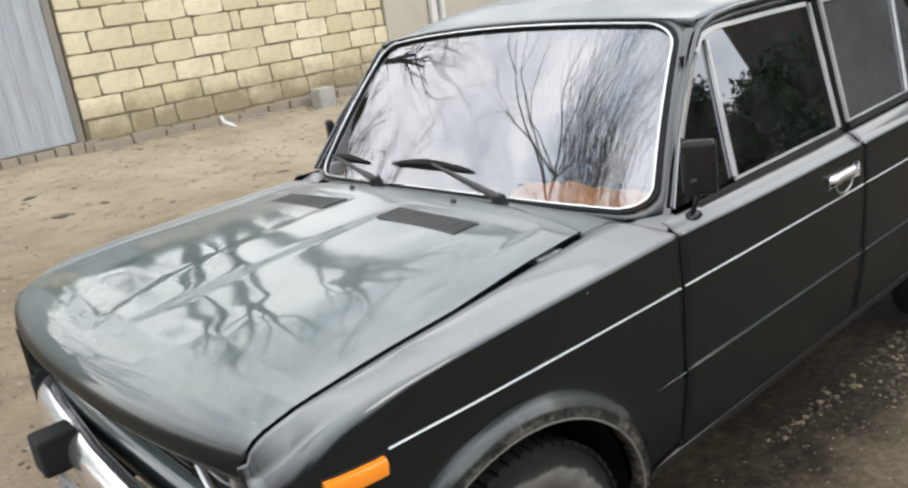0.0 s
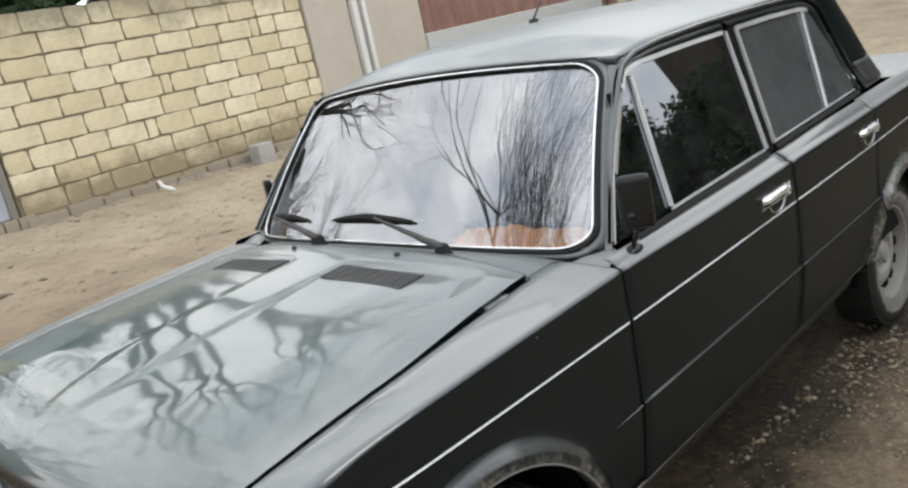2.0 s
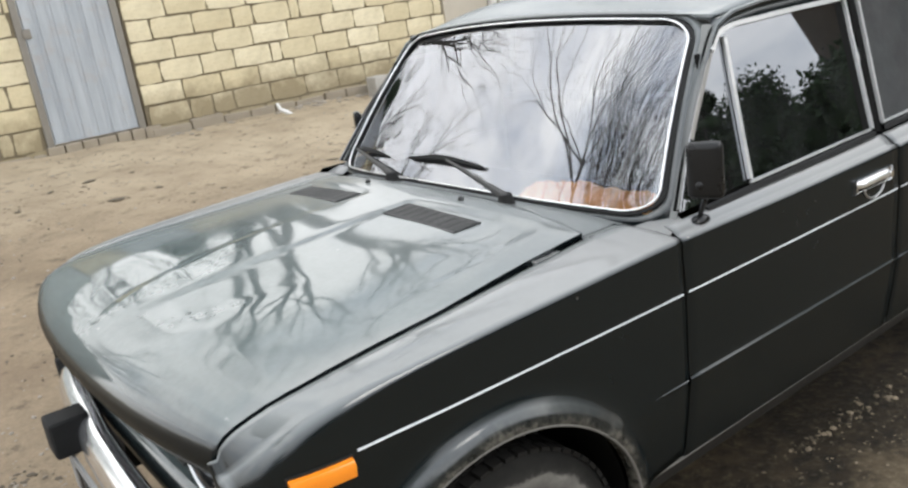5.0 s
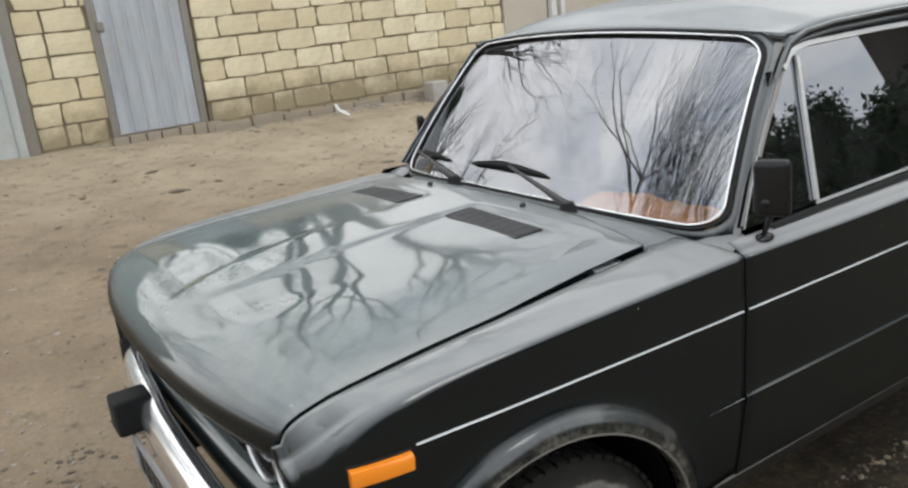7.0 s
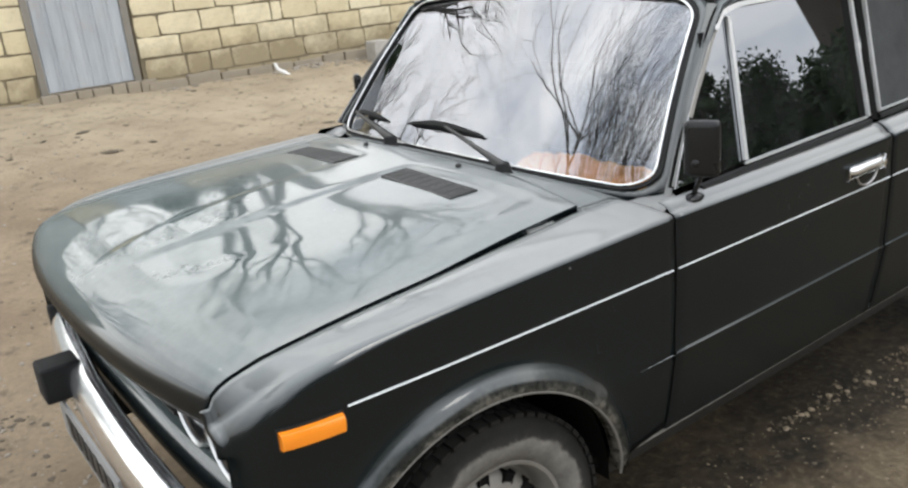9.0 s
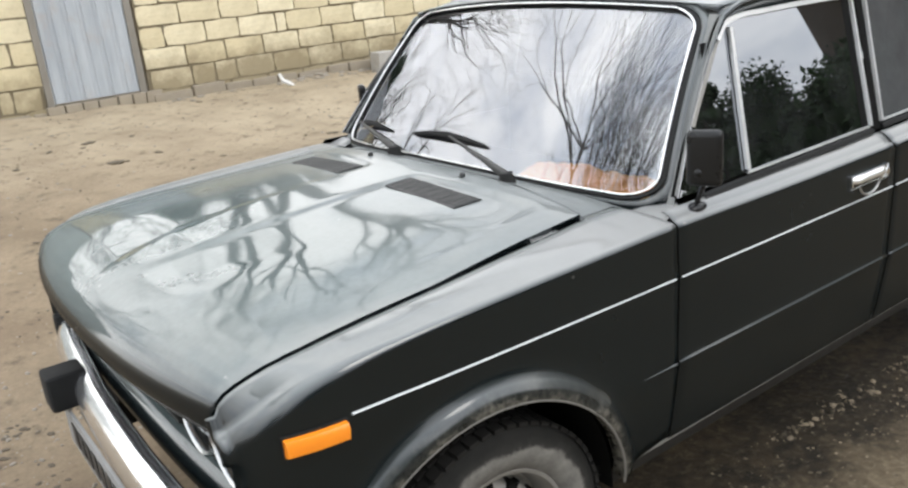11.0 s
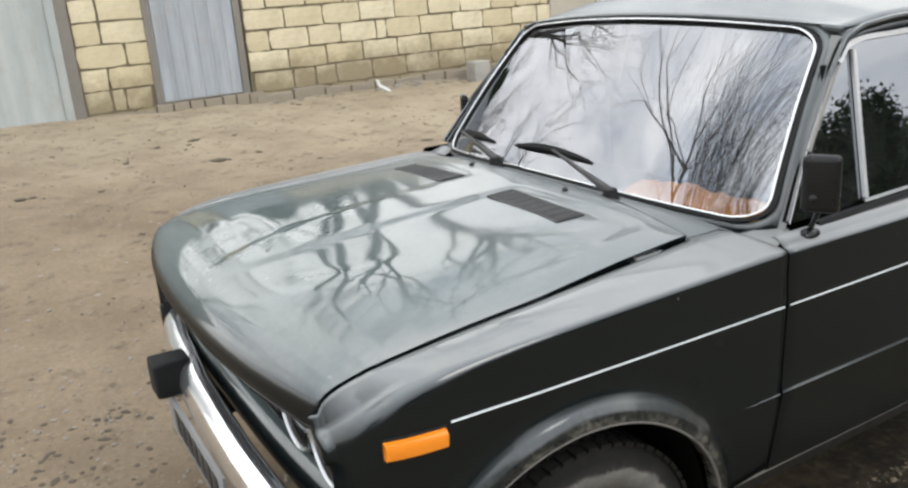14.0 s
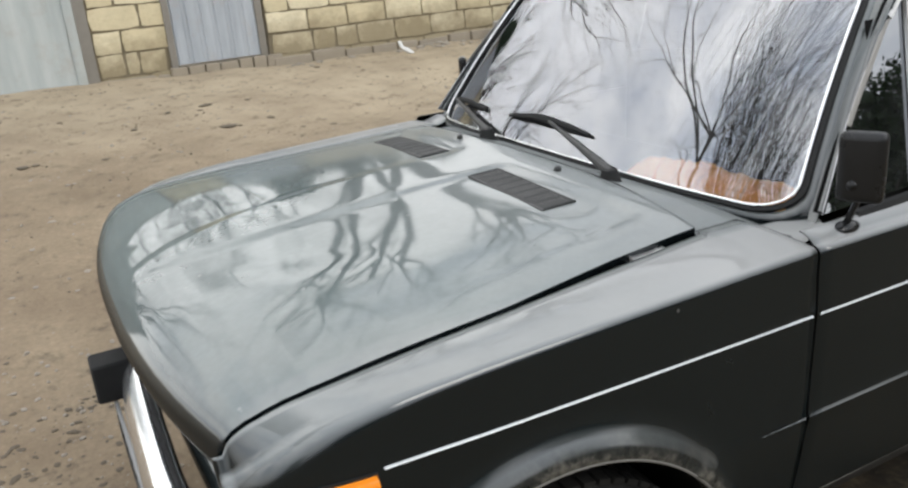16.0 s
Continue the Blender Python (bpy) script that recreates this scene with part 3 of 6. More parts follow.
def strip_bm(points, width, depth, sign, out=0.0, bm=None):
    """A flat bar along points of the side windows' plane (x, z)."""
    bm = bm or bmesh.new()
    rows = []
    n = len(points)
    for i, (x, z) in enumerate(points):
        a, b = points[max(i - 1, 0)], points[min(i + 1, n - 1)]
        dx, dz = b[0] - a[0], b[1] - a[1]
        l = math.hypot(dx, dz) or 1
        nx, nz = -dz / l * width / 2, dx / l * width / 2
        ring = [(x - nx, z - nz, out), (x - nx * 0.8, z - nz * 0.8, out + depth), (x + nx * 0.8, z + nz * 0.8, out + depth), (x + nx, z + nz, out)]
        rows.append([on_side(px, pz, sign, o) for px, pz, o in ring])
    bm2 = grid_bm(rows, bm, closed=True)
    return bm2


def sheet_between(lower, upper, steps, sign, bulge=0.0):
    rows = []
    for k in range(steps + 1):
        f = k / steps
        rows.append([((a[0] + (b[0] - a[0]) * f), sign * (a[1] + (b[1] - a[1]) * f + bulge * math.sin(f * math.pi)), a[2] + (b[2] - a[2]) * f) for a, b in zip(lower, upper)])
    return grid_bm(rows)


def resample(points, n):
    pts = [Vector(p) for p in points]
    d = [0.0]
    for a, b in zip(pts, pts[1:]):
        d.append(d[-1] + (b - a).length)
    out = []
    for k in range(n):
        q = d[-1] * k / (n - 1)
        i = min(max(int(np.searchsorted(d, q)) - 1, 0), len(pts) - 2)
        f = (q - d[i]) / max(d[i + 1] - d[i], 1e-9)
        out.append(pts[i].lerp(pts[i + 1], f))
    return out


# outline of the windows in the side's plane, as (x, z)
FRONT_WIN = [(0.580, 0.893), (0.680, 1.031), (0.783, 1.146), (0.839, 1.207), (0.872, 1.236), (0.910, 1.247), (1.05, 1.252), (1.25, 1.254), (1.418, 1.253), (1.375, 0.908)]
REAR_WIN = [(1.447, 0.912), (1.502, 1.253), (1.75, 1.251), (1.98, 1.243), (2.03, 1.235), (2.062, 1.21), (2.12, 1.08), (2.165, 0.94), (2.15, 0.928)]
ROOF_RAIL = [(0.596, 0.732, 0.890), (0.643, 0.714, 0.955), (0.723, 0.687, 1.06), (0.795, 0.663, 1.155), (0.845, 0.650, 1.22), (0.878, 0.645, 1.257), (0.935, 0.644, 1.278), (1.05, 0.642, 1.288), (1.30, 0.640, 1.293), (1.60, 0.640, 1.292), (1.90, 0.640, 1.286), (2.06, 0.642, 1.272), (2.14, 0.648, 1.235), (2.21, 0.665, 1.12), (2.26, 0.70, 0.98), (2.28, 0.735, 0.905)]


def roof_height(x, y):
    mid = smoothly([0.80, 0.95, 1.15, 1.4, 1.7, 2.0, 2.2, 2.4], [1.312, 1.348, 1.373, 1.386, 1.384, 1.368, 1.345, 1.30])(x)
    edge = smoothly([0.80, 0.95, 1.15, 1.6, 2.0, 2.2, 2.4], [1.280, 1.286, 1.294, 1.297, 1.292, 1.278, 1.25])(x)
    return mid - (mid - edge) * (min(abs(y), 0.64) / 0.64) ** 3.2


def roof_front(v):
    """The roof's front edge, from -1 to 1 across."""
    edge = screen(v * 1.05, 1.034)
    x = edge.x - 0.002
    return Vector((x, v * 0.640, min(roof_height(x, v * 0.640), edge.z + 0.005)))


def build_wheel(at, sign):
    wheel = thing("wheel", "", "")
    wheel.location = at
    s = sign
    tyre = [(0.178, 0.055), (0.186, 0.068), (0.205, 0.078), (0.228, 0.083), (0.250, 0.080), (0.268, 0.074), (0.280, 0.064), (0.284, 0.050), (0.285, 0.02), (0.285, -0.02), (0.284, -0.05), (0.280, -0.064), (0.255, -0.078), (0.215, -0.078), (0.180, -0.06)]
    t = part("tyre", lathe_bm([(r, s * y) for r, y in tyre], 72), TYRE, wheel, "black tyre with a worn tread")
    # tread blocks
    bm = bmesh.new()
    for k in range(56):
        for row, yy in enumerate((-0.058, -0.02, 0.018, 0.056)):
            a = (k + 0.5 * (row % 2)) * math.tau / 56
            m = Matrix.Rotation(-a, 4, "Y")
            box_bm(0.280, 0.2895, s * yy - 0.015, s * yy + 0.015, -0.0115, 0.0115, 0, 1, bm, m)
    part("tread", bm, TYRE, t, "", False)
    rim_profile = [(0.183, 0.050), (0.187, 0.062), (0.184, 0.068), (0.176, 0.066), (0.170, 0.050), (0.165, 0.024), (0.158, 0.006), (0.150, 0.004), (0.143, 0.014), (0.136, 0.026), (0.122, 0.033), (0.105, 0.038), (0.085, 0.034), (0.074, 0.020), (0.062, 0.016), (0.055, 0.020)]
    rim = part("rim", lathe_bm([(r, s * y) for r, y in rim_profile], 64), STEEL, wheel, "dusty grey steel rim with slots")
    for k in range(12):
        m = Matrix.Rotation(k * math.tau / 12, 4, "Y")
        part("slot", box_bm(0.124, 0.142, s * 0.020, s * 0.0325, -0.013, 0.013, 0.005, 2, None, m), LINER, rim)
    cap = [(0.0001, 0.048), (0.018, 0.047), (0.032, 0.042), (0.040, 0.030), (0.056, 0.024), (0.060, 0.016)]
    part("hub_cap", lathe_bm([(r, s * y) for r, y in cap], 40), STEEL, wheel, "dirty metal hub cap")
    for k in range(4):
        a = k * math.tau / 4 + 0.4
        part("wheel_bolt", tube_bm([(0.05 * math.cos(a), s * 0.018, 0.05 * math.sin(a)), (0.05 * math.cos(a), s * 0.036, 0.05 * math.sin(a))], 0.009, 6), STEEL, rim)
    return wheel


def build_handle(parent, x, z, sign):
    """A chrome lift-up lever on a slim plate, over a scooped finger recess; z is the plate's middle."""
    y = HALF(x + 0.09) - 0.002
    h = part("door_handle", box_bm(x, x + 0.182, sign * (y - 0.004), sign * (y + 0.005), z - 0.017, z + 0.018, 0.004, 3), CHROME, parent, "worn chrome door handle")
    part("handle_slot", box_bm(x + 0.018, x + 0.150, sign * (y + 0.0045), sign * (y + 0.0062), z - 0.012, z - 0.003, 0.0006, 1), LINER, h, "dark slot under the lever")
    # finger scoop with a bright rim
    cx, cz = x + 0.098, z - 0.015
    rim = [(cx - 0.050 * math.cos(a), sign * (y + 0.004), cz - 0.032 * math.sin(a)) for a in np.linspace(0, math.pi, 17)]
    part("recess_rim", tube_bm(rim, 0.0028, 6), WORN, h, "dull bright rim of the finger recess")
    bm = grid_bm([[(cx + (px - cx) * k, sign * (y + 0.0025 - 0.003 * (1 - k)), cz + (pz - cz) * k) for px, _, pz in rim] for k in (0.02, 0.5, 1.0)])
    part("finger_recess", bm, GLOSS_BLACK, h)
    rows = []
    for k in range(17):
        f = k / 16
        px = x + 0.002 + 0.164 * f
        out = 0.006 + 0.013 * min(1.0, math.sin(min(1.0, f * 1.02) * math.pi) * 3.0)
        rows.append([(px, sign * (y + o), z + q) for o, q in ((0.003, 0.001), (out, -0.001), (out + 0.003, 0.004), (out + 0.002, 0.012), (out - 0.003, 0.017), (0.003, 0.0185))])
    bm = grid_bm(rows)
    bm.verts.ensure_lookup_table()
    bm.faces.new([bm.verts[i] for i in range(6)])
    bm.faces.new([bm.verts[-1 - i] for i in range(6)])
    part("lever", bm, BRIGHT, h, "", True, 50)
    part("key_button", lathe_bm([(0.0001, sign * 0.010), (0.009, sign * 0.010), (0.011, 0.0)], 16, (x + 0.170, sign * (y + 0.005), z)), CHROME, h)
    return h


def build_trim(parent, x0, x1, sign):
    zc = 0.738
    rows = []
    for x in np.linspace(x0, x1, 24):
        y = HALF(x)
        rows.append([(x, sign * (y - 0.001), zc - 0.0042), (x, sign * (y + 0.0022), zc - 0.0028), (x, sign * (y + 0.0040), zc - 0.0010), (x, sign * (y + 0.0028), zc + 0.0004), (x, sign * (y - 0.001), zc + 0.0018)])
    bm = grid_bm(rows)
    bm.verts.ensure_lookup_table()
    bm.faces.new([bm.verts[i] for i in range(5)])
    bm.faces.new([bm.verts[-1 - i] for i in range(5)])
    return part("side_trim", bm, WORN, parent, "thin bright metal side trim")


SWEEP = 0.076


def nose_factor(x):
    return max(0.0, min(1.0, (-0.36 - x) / 0.22))


def hood_side(p):
    """The bonnet's side edge, as x, y, z, at the station p of its middle line."""
    w = HOOD_EDGE(p[0])
    return p[0] + SWEEP * nose_factor(p[0]), w, p[1] - crown(w, p[0])


EDGE_CURVE = [hood_side(p) for p in HOOD_LINE[:-3]]


def wing_edge(x):
    xs = [p[0] for p in EDGE_CURVE if p[2] > 0.70][::-1]
    ys = [p[1] for p in EDGE_CURVE if p[2] > 0.70][::-1]
    zs = [p[2] for p in EDGE_CURVE if p[2] > 0.70][::-1]
    close = 0.026 * max(0.0, min(1.0, (x - 0.402) / 0.008))
    # the wing's front end rolls down with its shoulder
    z = float(np.interp(x, xs, zs)) - 0.001
    z = min(z, SHOULDER(x) + 0.045)
    return float(np.interp(x, xs, ys)) + 0.004 - close, z - close * 0.15


def build_car():
    car = thing("car", "old dark green four-door saloon car with chrome trim, dusty", "car")

    # bonnet
    rows = []
    line = resample([(x, 0, z) for x, z in HOOD_LINE], 120)
    for p in line:
        w = HOOD_EDGE(p.x) - 0.0075 - 0.010 * max(0.0, min(1.0, (p.x + 0.02) / 0.25))
        row = []
        nose = nose_factor(p.x)
        for v in np.linspace(-1, 1, 141):
            y = v * w
            z = p.z - crown(y, p.x)
            x = p.x + SWEEP * nose * abs(v) ** 2.5
            # two shallow panels with a raised spine and border
            inner = SPINE(p.x)
            outer = float(np.interp(p.x, (-0.2, 0.06, 0.34), (0.590, 0.575, 0.540)))
            rear, front, soft_corner = 0.305 + 0.16 * y * y, -0.70, 0.028
            dx = max(p.x - rear + soft_corner, front - p.x + soft_corner, -1)
            qy = abs(abs(y) - (inner + outer) / 2) - (outer - inner) / 2 + soft_corner
            d = math.hypot(max(dx, 0), max(qy, 0)) + min(max(dx, qy), 0) - soft_corner
            out = smooth_ramp(0.16, 0.52, abs(y))
            step = 1 / (1 + math.exp(-d / (0.0070 - 0.0015 * out)))
            deep = 0.0060 - 0.0036 * out * smooth_ramp(0.34, 0.16, p.x)
            deep *= 1 - 0.7 * smooth_ramp(0.0, 0.06, y) * smooth_ramp(0.24, 0.12, p.x) * smooth_ramp(-0.40, -0.22, p.x)
            z += (step - 1) * deep * smooth_ramp(-0.54 + 0.32 * out, -0.34 + 0.47 * out, p.x)
            row.append((x, y, z))
        row = [(row[0][0], row[0][1], row[0][2] - 0.022)] + row + [(row[-1][0], row[-1][1], row[-1][2] - 0.022)]
        rows.append(row)
    rows.append([(x + 0.012, y, z - 0.010) for x, y, z in rows[-1]])
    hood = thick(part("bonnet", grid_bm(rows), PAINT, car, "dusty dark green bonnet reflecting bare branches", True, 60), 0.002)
    for sign in (-1, 1):
        x0, x1, y0, y1 = 0.213, 0.288, 0.122, 0.412
        z = lambda x, y: hood_top(x, y) - 0.0060
        rows = [[(x, sign * y, z(x, y) + 0.002) for x in np.linspace(x0, x1, 6)] for y in np.linspace(y0, y1, 12)]
        vent = thick(part("air_vent", grid_bm(rows), PLASTIC, hood, "black plastic air vent grille"), 0.004)
        bm = bmesh.new()
        for k in range(9):
            x = x0 + 0.006 + (x1 - x0 - 0.012) * k / 8
            tube_bm([(x, sign * y, z(x, y) + 0.0035) for y in np.linspace(y0 + 0.004, y1 - 0.004, 8)], 0.0028, 4, bm=bm)
        for y in np.linspace(y0 + 0.005, y1 - 0.005, 9):
            tube_bm([(x, sign * y, z(x, y) + 0.0035) for x in np.linspace(x0 + 0.004, x1 - 0.004, 4)], 0.0028, 4, bm=bm)
        ring = [(x0, y0), (x1, y0), (x1, y1), (x0, y1)]
        tube_bm([(x, sign * y, z(x, y) + 0.003) for x, y in ring], 0.0035, 6, True, bm)
        part("vent_slats", bm, PLASTIC, vent)
    for sy in (-0.245, 0.20):
        bm = bmesh.new()
        bmesh.ops.create_uvsphere(bm, u_segments=12, v_segments=8, radius=0.008, matrix=Matrix.Translation((0.365, sy, hood_top(0.365, sy) + 0.004)))
        part("washer_jet", bm, PLASTIC, hood, "small black washer jet")

    for sign in (-1, 1):
        bm = box_bm(0.245, 0.315, sign * 0.633, sign * 0.643, 0.848, 0.862, 0.003, 2)
        tube_bm([(0.305, sign * 0.628, 0.857), (0.305, sign * 0.648, 0.857)], 0.007, 10, bm=bm)
        part("bonnet_hinge", bm, WORN, hood, "dull metal bonnet hinge deep in the gap")

    # dark inner shell under the panels, seen through the gaps
    rows = []
    for x in np.linspace(-0.47, 0.50, 30):
        w = HALF(x) - 0.055
        z = hood_height(max(-0.5, x)) - 0.055
        rows.append([(x, -w, 0.62), (x, -w, z - 0.045), (x, -0.4, z - 0.01), (x, 0, z), (x, 0.4, z - 0.01), (x, w, z - 0.045), (x, w, 0.62)])
    part("engine_bay", grid_bm(rows), LINER, car, "dark engine bay under the bonnet")
    bm = bmesh.new()
    for sign in (-1, 1):
        box_bm(0.44, 3.25, sign * 0.73, sign * 0.715, 0.30, 0.86, 0, 1, bm)
    box_bm(-0.16, 3.25, -0.70, 0.70, 0.26, 0.29, 0, 1, bm)
    part("underbody", bm, LINER, car, "dark underbody")

    # wings, doors and quarters
    for sign in (-1, 1):
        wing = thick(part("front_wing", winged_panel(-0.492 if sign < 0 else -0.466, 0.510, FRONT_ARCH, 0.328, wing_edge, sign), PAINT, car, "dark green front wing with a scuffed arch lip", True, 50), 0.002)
        build_trim(wing, -0.305, 0.504, sign)
        line = [(x, sign * (side_point(x, 0.5300, FRONT_ARCH) - 0.0006), 0.5300) for x in np.linspace(0.395, 0.507, 9)]
        part("swage_line", tube_bm(line, [0.0003 + 0.00017 * k for k in range(9)], 6), PAINT, wing)
        cx, cz, rx, rz = FRONT_ARCH
        pts = []
        for a in np.linspace(0.12, math.pi * 0.93, 60):
            px, pz = cx + rx * math.cos(a), cz + rz * math.sin(a)
            pts.append((px, sign * (side_point(px, pz, FRONT_ARCH) - 0.002), pz - 0.003))
        part("arch_lip", tube_bm(pts, 0.0035, 6), MUD, wing, "chipped pale lip of the wheel arch")
        for name, x0, x1 in (("front_door", 0.516, 1.428), ("rear_door", 1.436, 2.150)):
            edge = lambda x: (0.757, 0.879 + 0.012 * max(0, min(1, (x - 1.2) / 0.6)))
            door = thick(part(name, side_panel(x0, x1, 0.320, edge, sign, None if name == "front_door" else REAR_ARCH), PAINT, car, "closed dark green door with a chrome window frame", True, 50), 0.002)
            build_trim(door, x0 + 0.006, x1 - 0.004, sign)
            build_handle(door, 1.200 if name == "front_door" else 1.975, 0.793, sign)
            win = FRONT_WIN if name == "front_door" else REAR_WIN
            # pane
            cxm, czm = sum(p[0] for p in win) / len(win), sum(p[1] for p in win) / len(win)
            bm = bmesh.new()
            rows = [[on_side(cxm + (px - cxm) * k, czm + (pz - czm) * k, sign, -0.004) for px, pz in win] for k in (0.02, 0.5, 1.0)]
            bm = grid_bm(rows, closed=True)
            bm.verts.ensure_lookup_table()
            bm.faces.new([bm.verts[i] for i in range(len(win))])
            pane = part("window_pane", bm, SIDE_GLASS if name == "front_door" else DUSTY_GLASS, door, "dark tinted window glass", False)
            thick(pane, 0.004)
            pane.visible_shadow = False
            # bright strips round the glass
            if name == "front_door":
                up = win[:9]
                top_line = smoothly([p[0] for p in up], [p[1] for p in up])
                strips = [([(x, top_line(x)) for x in np.linspace(0.836, up[-1][0], 50)], 0.014, 0.007),  ([(0.834, 0.905), (0.893, 1.228)], 0.014, 0.008), ([(1.392, 0.908), (1.436, 1.254)], 0.011, 0.009), ([(0.83, 0.898), (1.386, 0.906)], 0.006, 0.005)]
            else:
                strips = [([(1.452, 0.912), (1.506, 1.256)], 0.011, 0.009), (win[1:5], 0.015, 0.007), ([(1.885, 0.922), (1.992, 1.240)], 0.011, 0.008), ([(1.447, 0.912), (1.885, 0.921), (2.15, 0.928)], 0.005, 0.005)]
            if name == "front_door":
                part("window_strip", strip_bm([(x, top_line(x)) for x in np.linspace(up[1][0], 0.836, 16)], 0.008, 0.005, sign, 0.0), STEEL, door, "dull grey window strip", True, 30)
            for pts, wd, dp in strips:
                part("window_strip", strip_bm(pts, wd, dp, sign, 0.0), WORN, door, "worn bright metal window strip", True, 30)
            # black rubber along the sill
            sill = [(0.655, 0.880), (0.83, 0.885), (1.395, 0.894)] if name == "front_door" else [(1.445, 0.899), (1.885, 0.908), (2.17, 0.914)]
            part("sill_rubber", strip_bm(sill, 0.014, 0.010, sign, 0.0), RUBBER, door, "black rubber window seal")
            # painted frame above the glass
            if name == "front_door":
                low = resample([on_side(x, z, 1, 0.001) for x, z in FRONT_WIN[:9]], 40)
                high = resample([(x + 0.004, y - 0.004, z - 0.006) for x, y, z in ROOF_RAIL[:8]] + [(1.436, 0.636, 1.286)], 40)
            else:
                low = resample([on_side(x, z, 1, 0.001) for x, z in REAR_WIN[1:]], 40)
                high = resample([(1.434, 0.636, 1.286), (1.60, 0.636, 1.285), (1.90, 0.636, 1.278), (2.05, 0.638, 1.264), (2.13, 0.645, 1.228), (2.20, 0.662, 1.115), (2.25, 0.697, 0.98), (2.265, 0.73, 0.905)], 40)
            part("window_frame", sheet_between(low, high, 5, sign, 0.004), PAINT, door, "dark painted window frame", True, 60)
            bp = [(1.380, 0.89), (1.425, 1.285)] if name == "front_door" else [(1.44, 0.89), (1.50, 1.285)]
            part("pillar_cover", strip_bm(bp, 0.050, 0.002, sign, -0.002), LINER, door, "black pillar cover")
        # black slot where doors meet
        for xa, xb, za in ((0.506, 0.520, 0.32), (1.424, 1.440, 0.32), (2.146, 2.160, 0.52)):
            rows = [[(x, sign * (side_point(x, z) - 0.004), z) for x in (xa, xb)] for z in np.linspace(za, 0.82, 12)]
            part("door_seal", grid_bm(rows), LINER, car)
        quarter = thick(part("rear_wing", winged_panel(2.156, 3.36, REAR_ARCH, 0.28, lambda x: (0.735 - 0.05 * max(0, x - 2.6), 0.888 - 0.02 * max(0, x - 2.6)), sign, 0.485), PAINT, car, "dark green rear wing", True, 50), 0.002)
        build_trim(quarter, 2.162, 3.2, sign)
        # sill under the doors
        rows = [[(x, sign * 0.66, 0.215), (x, sign * 0.705, 0.225), (x, sign * 0.722, 0.27), (x, sign * 0.738, 0.300), (x, sign * 0.757, 0.305), (x, sign * 0.759, 0.309), (x, sign * 0.74, 0.3115)] for x in np.linspace(0.375, 2.07, 20)]
        sill_panel = part("sill", grid_bm(rows), GRIMY, car, "dirty dark sill under the doors")
        # pale tube: dust plus the ledge's catch of light, put into the colour
        part("sill_edge", tube_bm([(x, sign * 0.7585, 0.3085) for x in np.linspace(0.405, 2.06, 24)], 0.0045, 6), MUD, sill_panel, "dusty lower edge with its lit ledge painted pale")
        # inner wheel housing
        for cx, cz, rx, rz in (FRONT_ARCH, REAR_ARCH):
            rows = []
            for a in np.linspace(-0.02, math.pi + 0.02, 28):
                x, z = cx + (rx + 0.012) * math.cos(a), cz + (rz + 0.012) * math.sin(a)
                rows.append([(x, sign * 0.735, z), (x, sign * 0.45, z)])
            rows2 = [[(cx + (rx + 0.012) * k * math.cos(a), sign * 0.46, cz + (rz + 0.012) * k * math.sin(a)) for k in (0.05, 1)] for a in np.linspace(-0.02, math.pi + 0.02, 28)]
            bm = grid_bm(rows)
            grid_bm(rows2, bm)
            part("wheel_housing", bm, LINER, car, "dark muddy wheel housing")
        # roof gutter
        part("roof_gutter", tube_bm([(x, sign * (y + 0.004), z) for x, y, z in resample(ROOF_RAIL, 60)], 0.0075, 8), PAINT, car, "painted rain gutter along the roof")
        part("gutter_channel", tube_bm([(x, sign * (y - 0.009), z - 0.001) for x, y, z in resample(ROOF_RAIL[:12], 60)], 0.0045, 8), LINER, car, "dark rain channel beside the roof")
        # rear pillar
        low = resample([(x, y, z) for x, y, z in ROOF_RAIL[11:]], 24)
        high = resample([(2.30, 0.615, 1.285), (2.41, 0.615, 1.225), (2.51, 0.625, 1.12), (2.63, 0.64, 0.98), (2.72, 0.655, 0.885)], 24)
        pillar = part("rear_pillar", sheet_between(low, high, 8, sign, 0.018), PAINT, car, "dark painted rear pillar", True, 60)
        # louvred vent low on the pillar, lying in its sheet
        def on_pillar(f, g):
            i = min(int(g * 23), 22)
            a, b = low[i].lerp(low[i + 1], g * 23 - i), high[i].lerp(high[i + 1], g * 23 - i)
            q = a.lerp(b, f)
            return (q.x, sign * (q.y + 0.018 * math.sin(f * math.pi) + 0.001), q.z)

        bm = grid_bm([[on_pillar(f, g) for g in np.linspace(0.76, 0.97, 6)] for f in np.linspace(0.12, 0.88, 6)])
        vent = thick(part("pillar_vent", bm, PLASTIC, pillar, "black louvred pillar vent"), 0.002)
        for g in np.linspace(0.79, 0.94, 5):
            part("louvre", tube_bm([on_pillar(f, g) for f in np.linspace(0.15, 0.85, 6)], 0.0025, 5), PLASTIC, vent)

    # windscreen
    inner = screen_outline()
    rows = [[screen(s * k, 0.5 + (t - 0.5) * k) for s, t in inner] for k in np.linspace(0.02, 1.0, 14)]
    bm = grid_bm(rows, closed=True)
    bm.verts.ensure_lookup_table()
    bm.faces.new([bm.verts[i] for i in range(len(inner))])
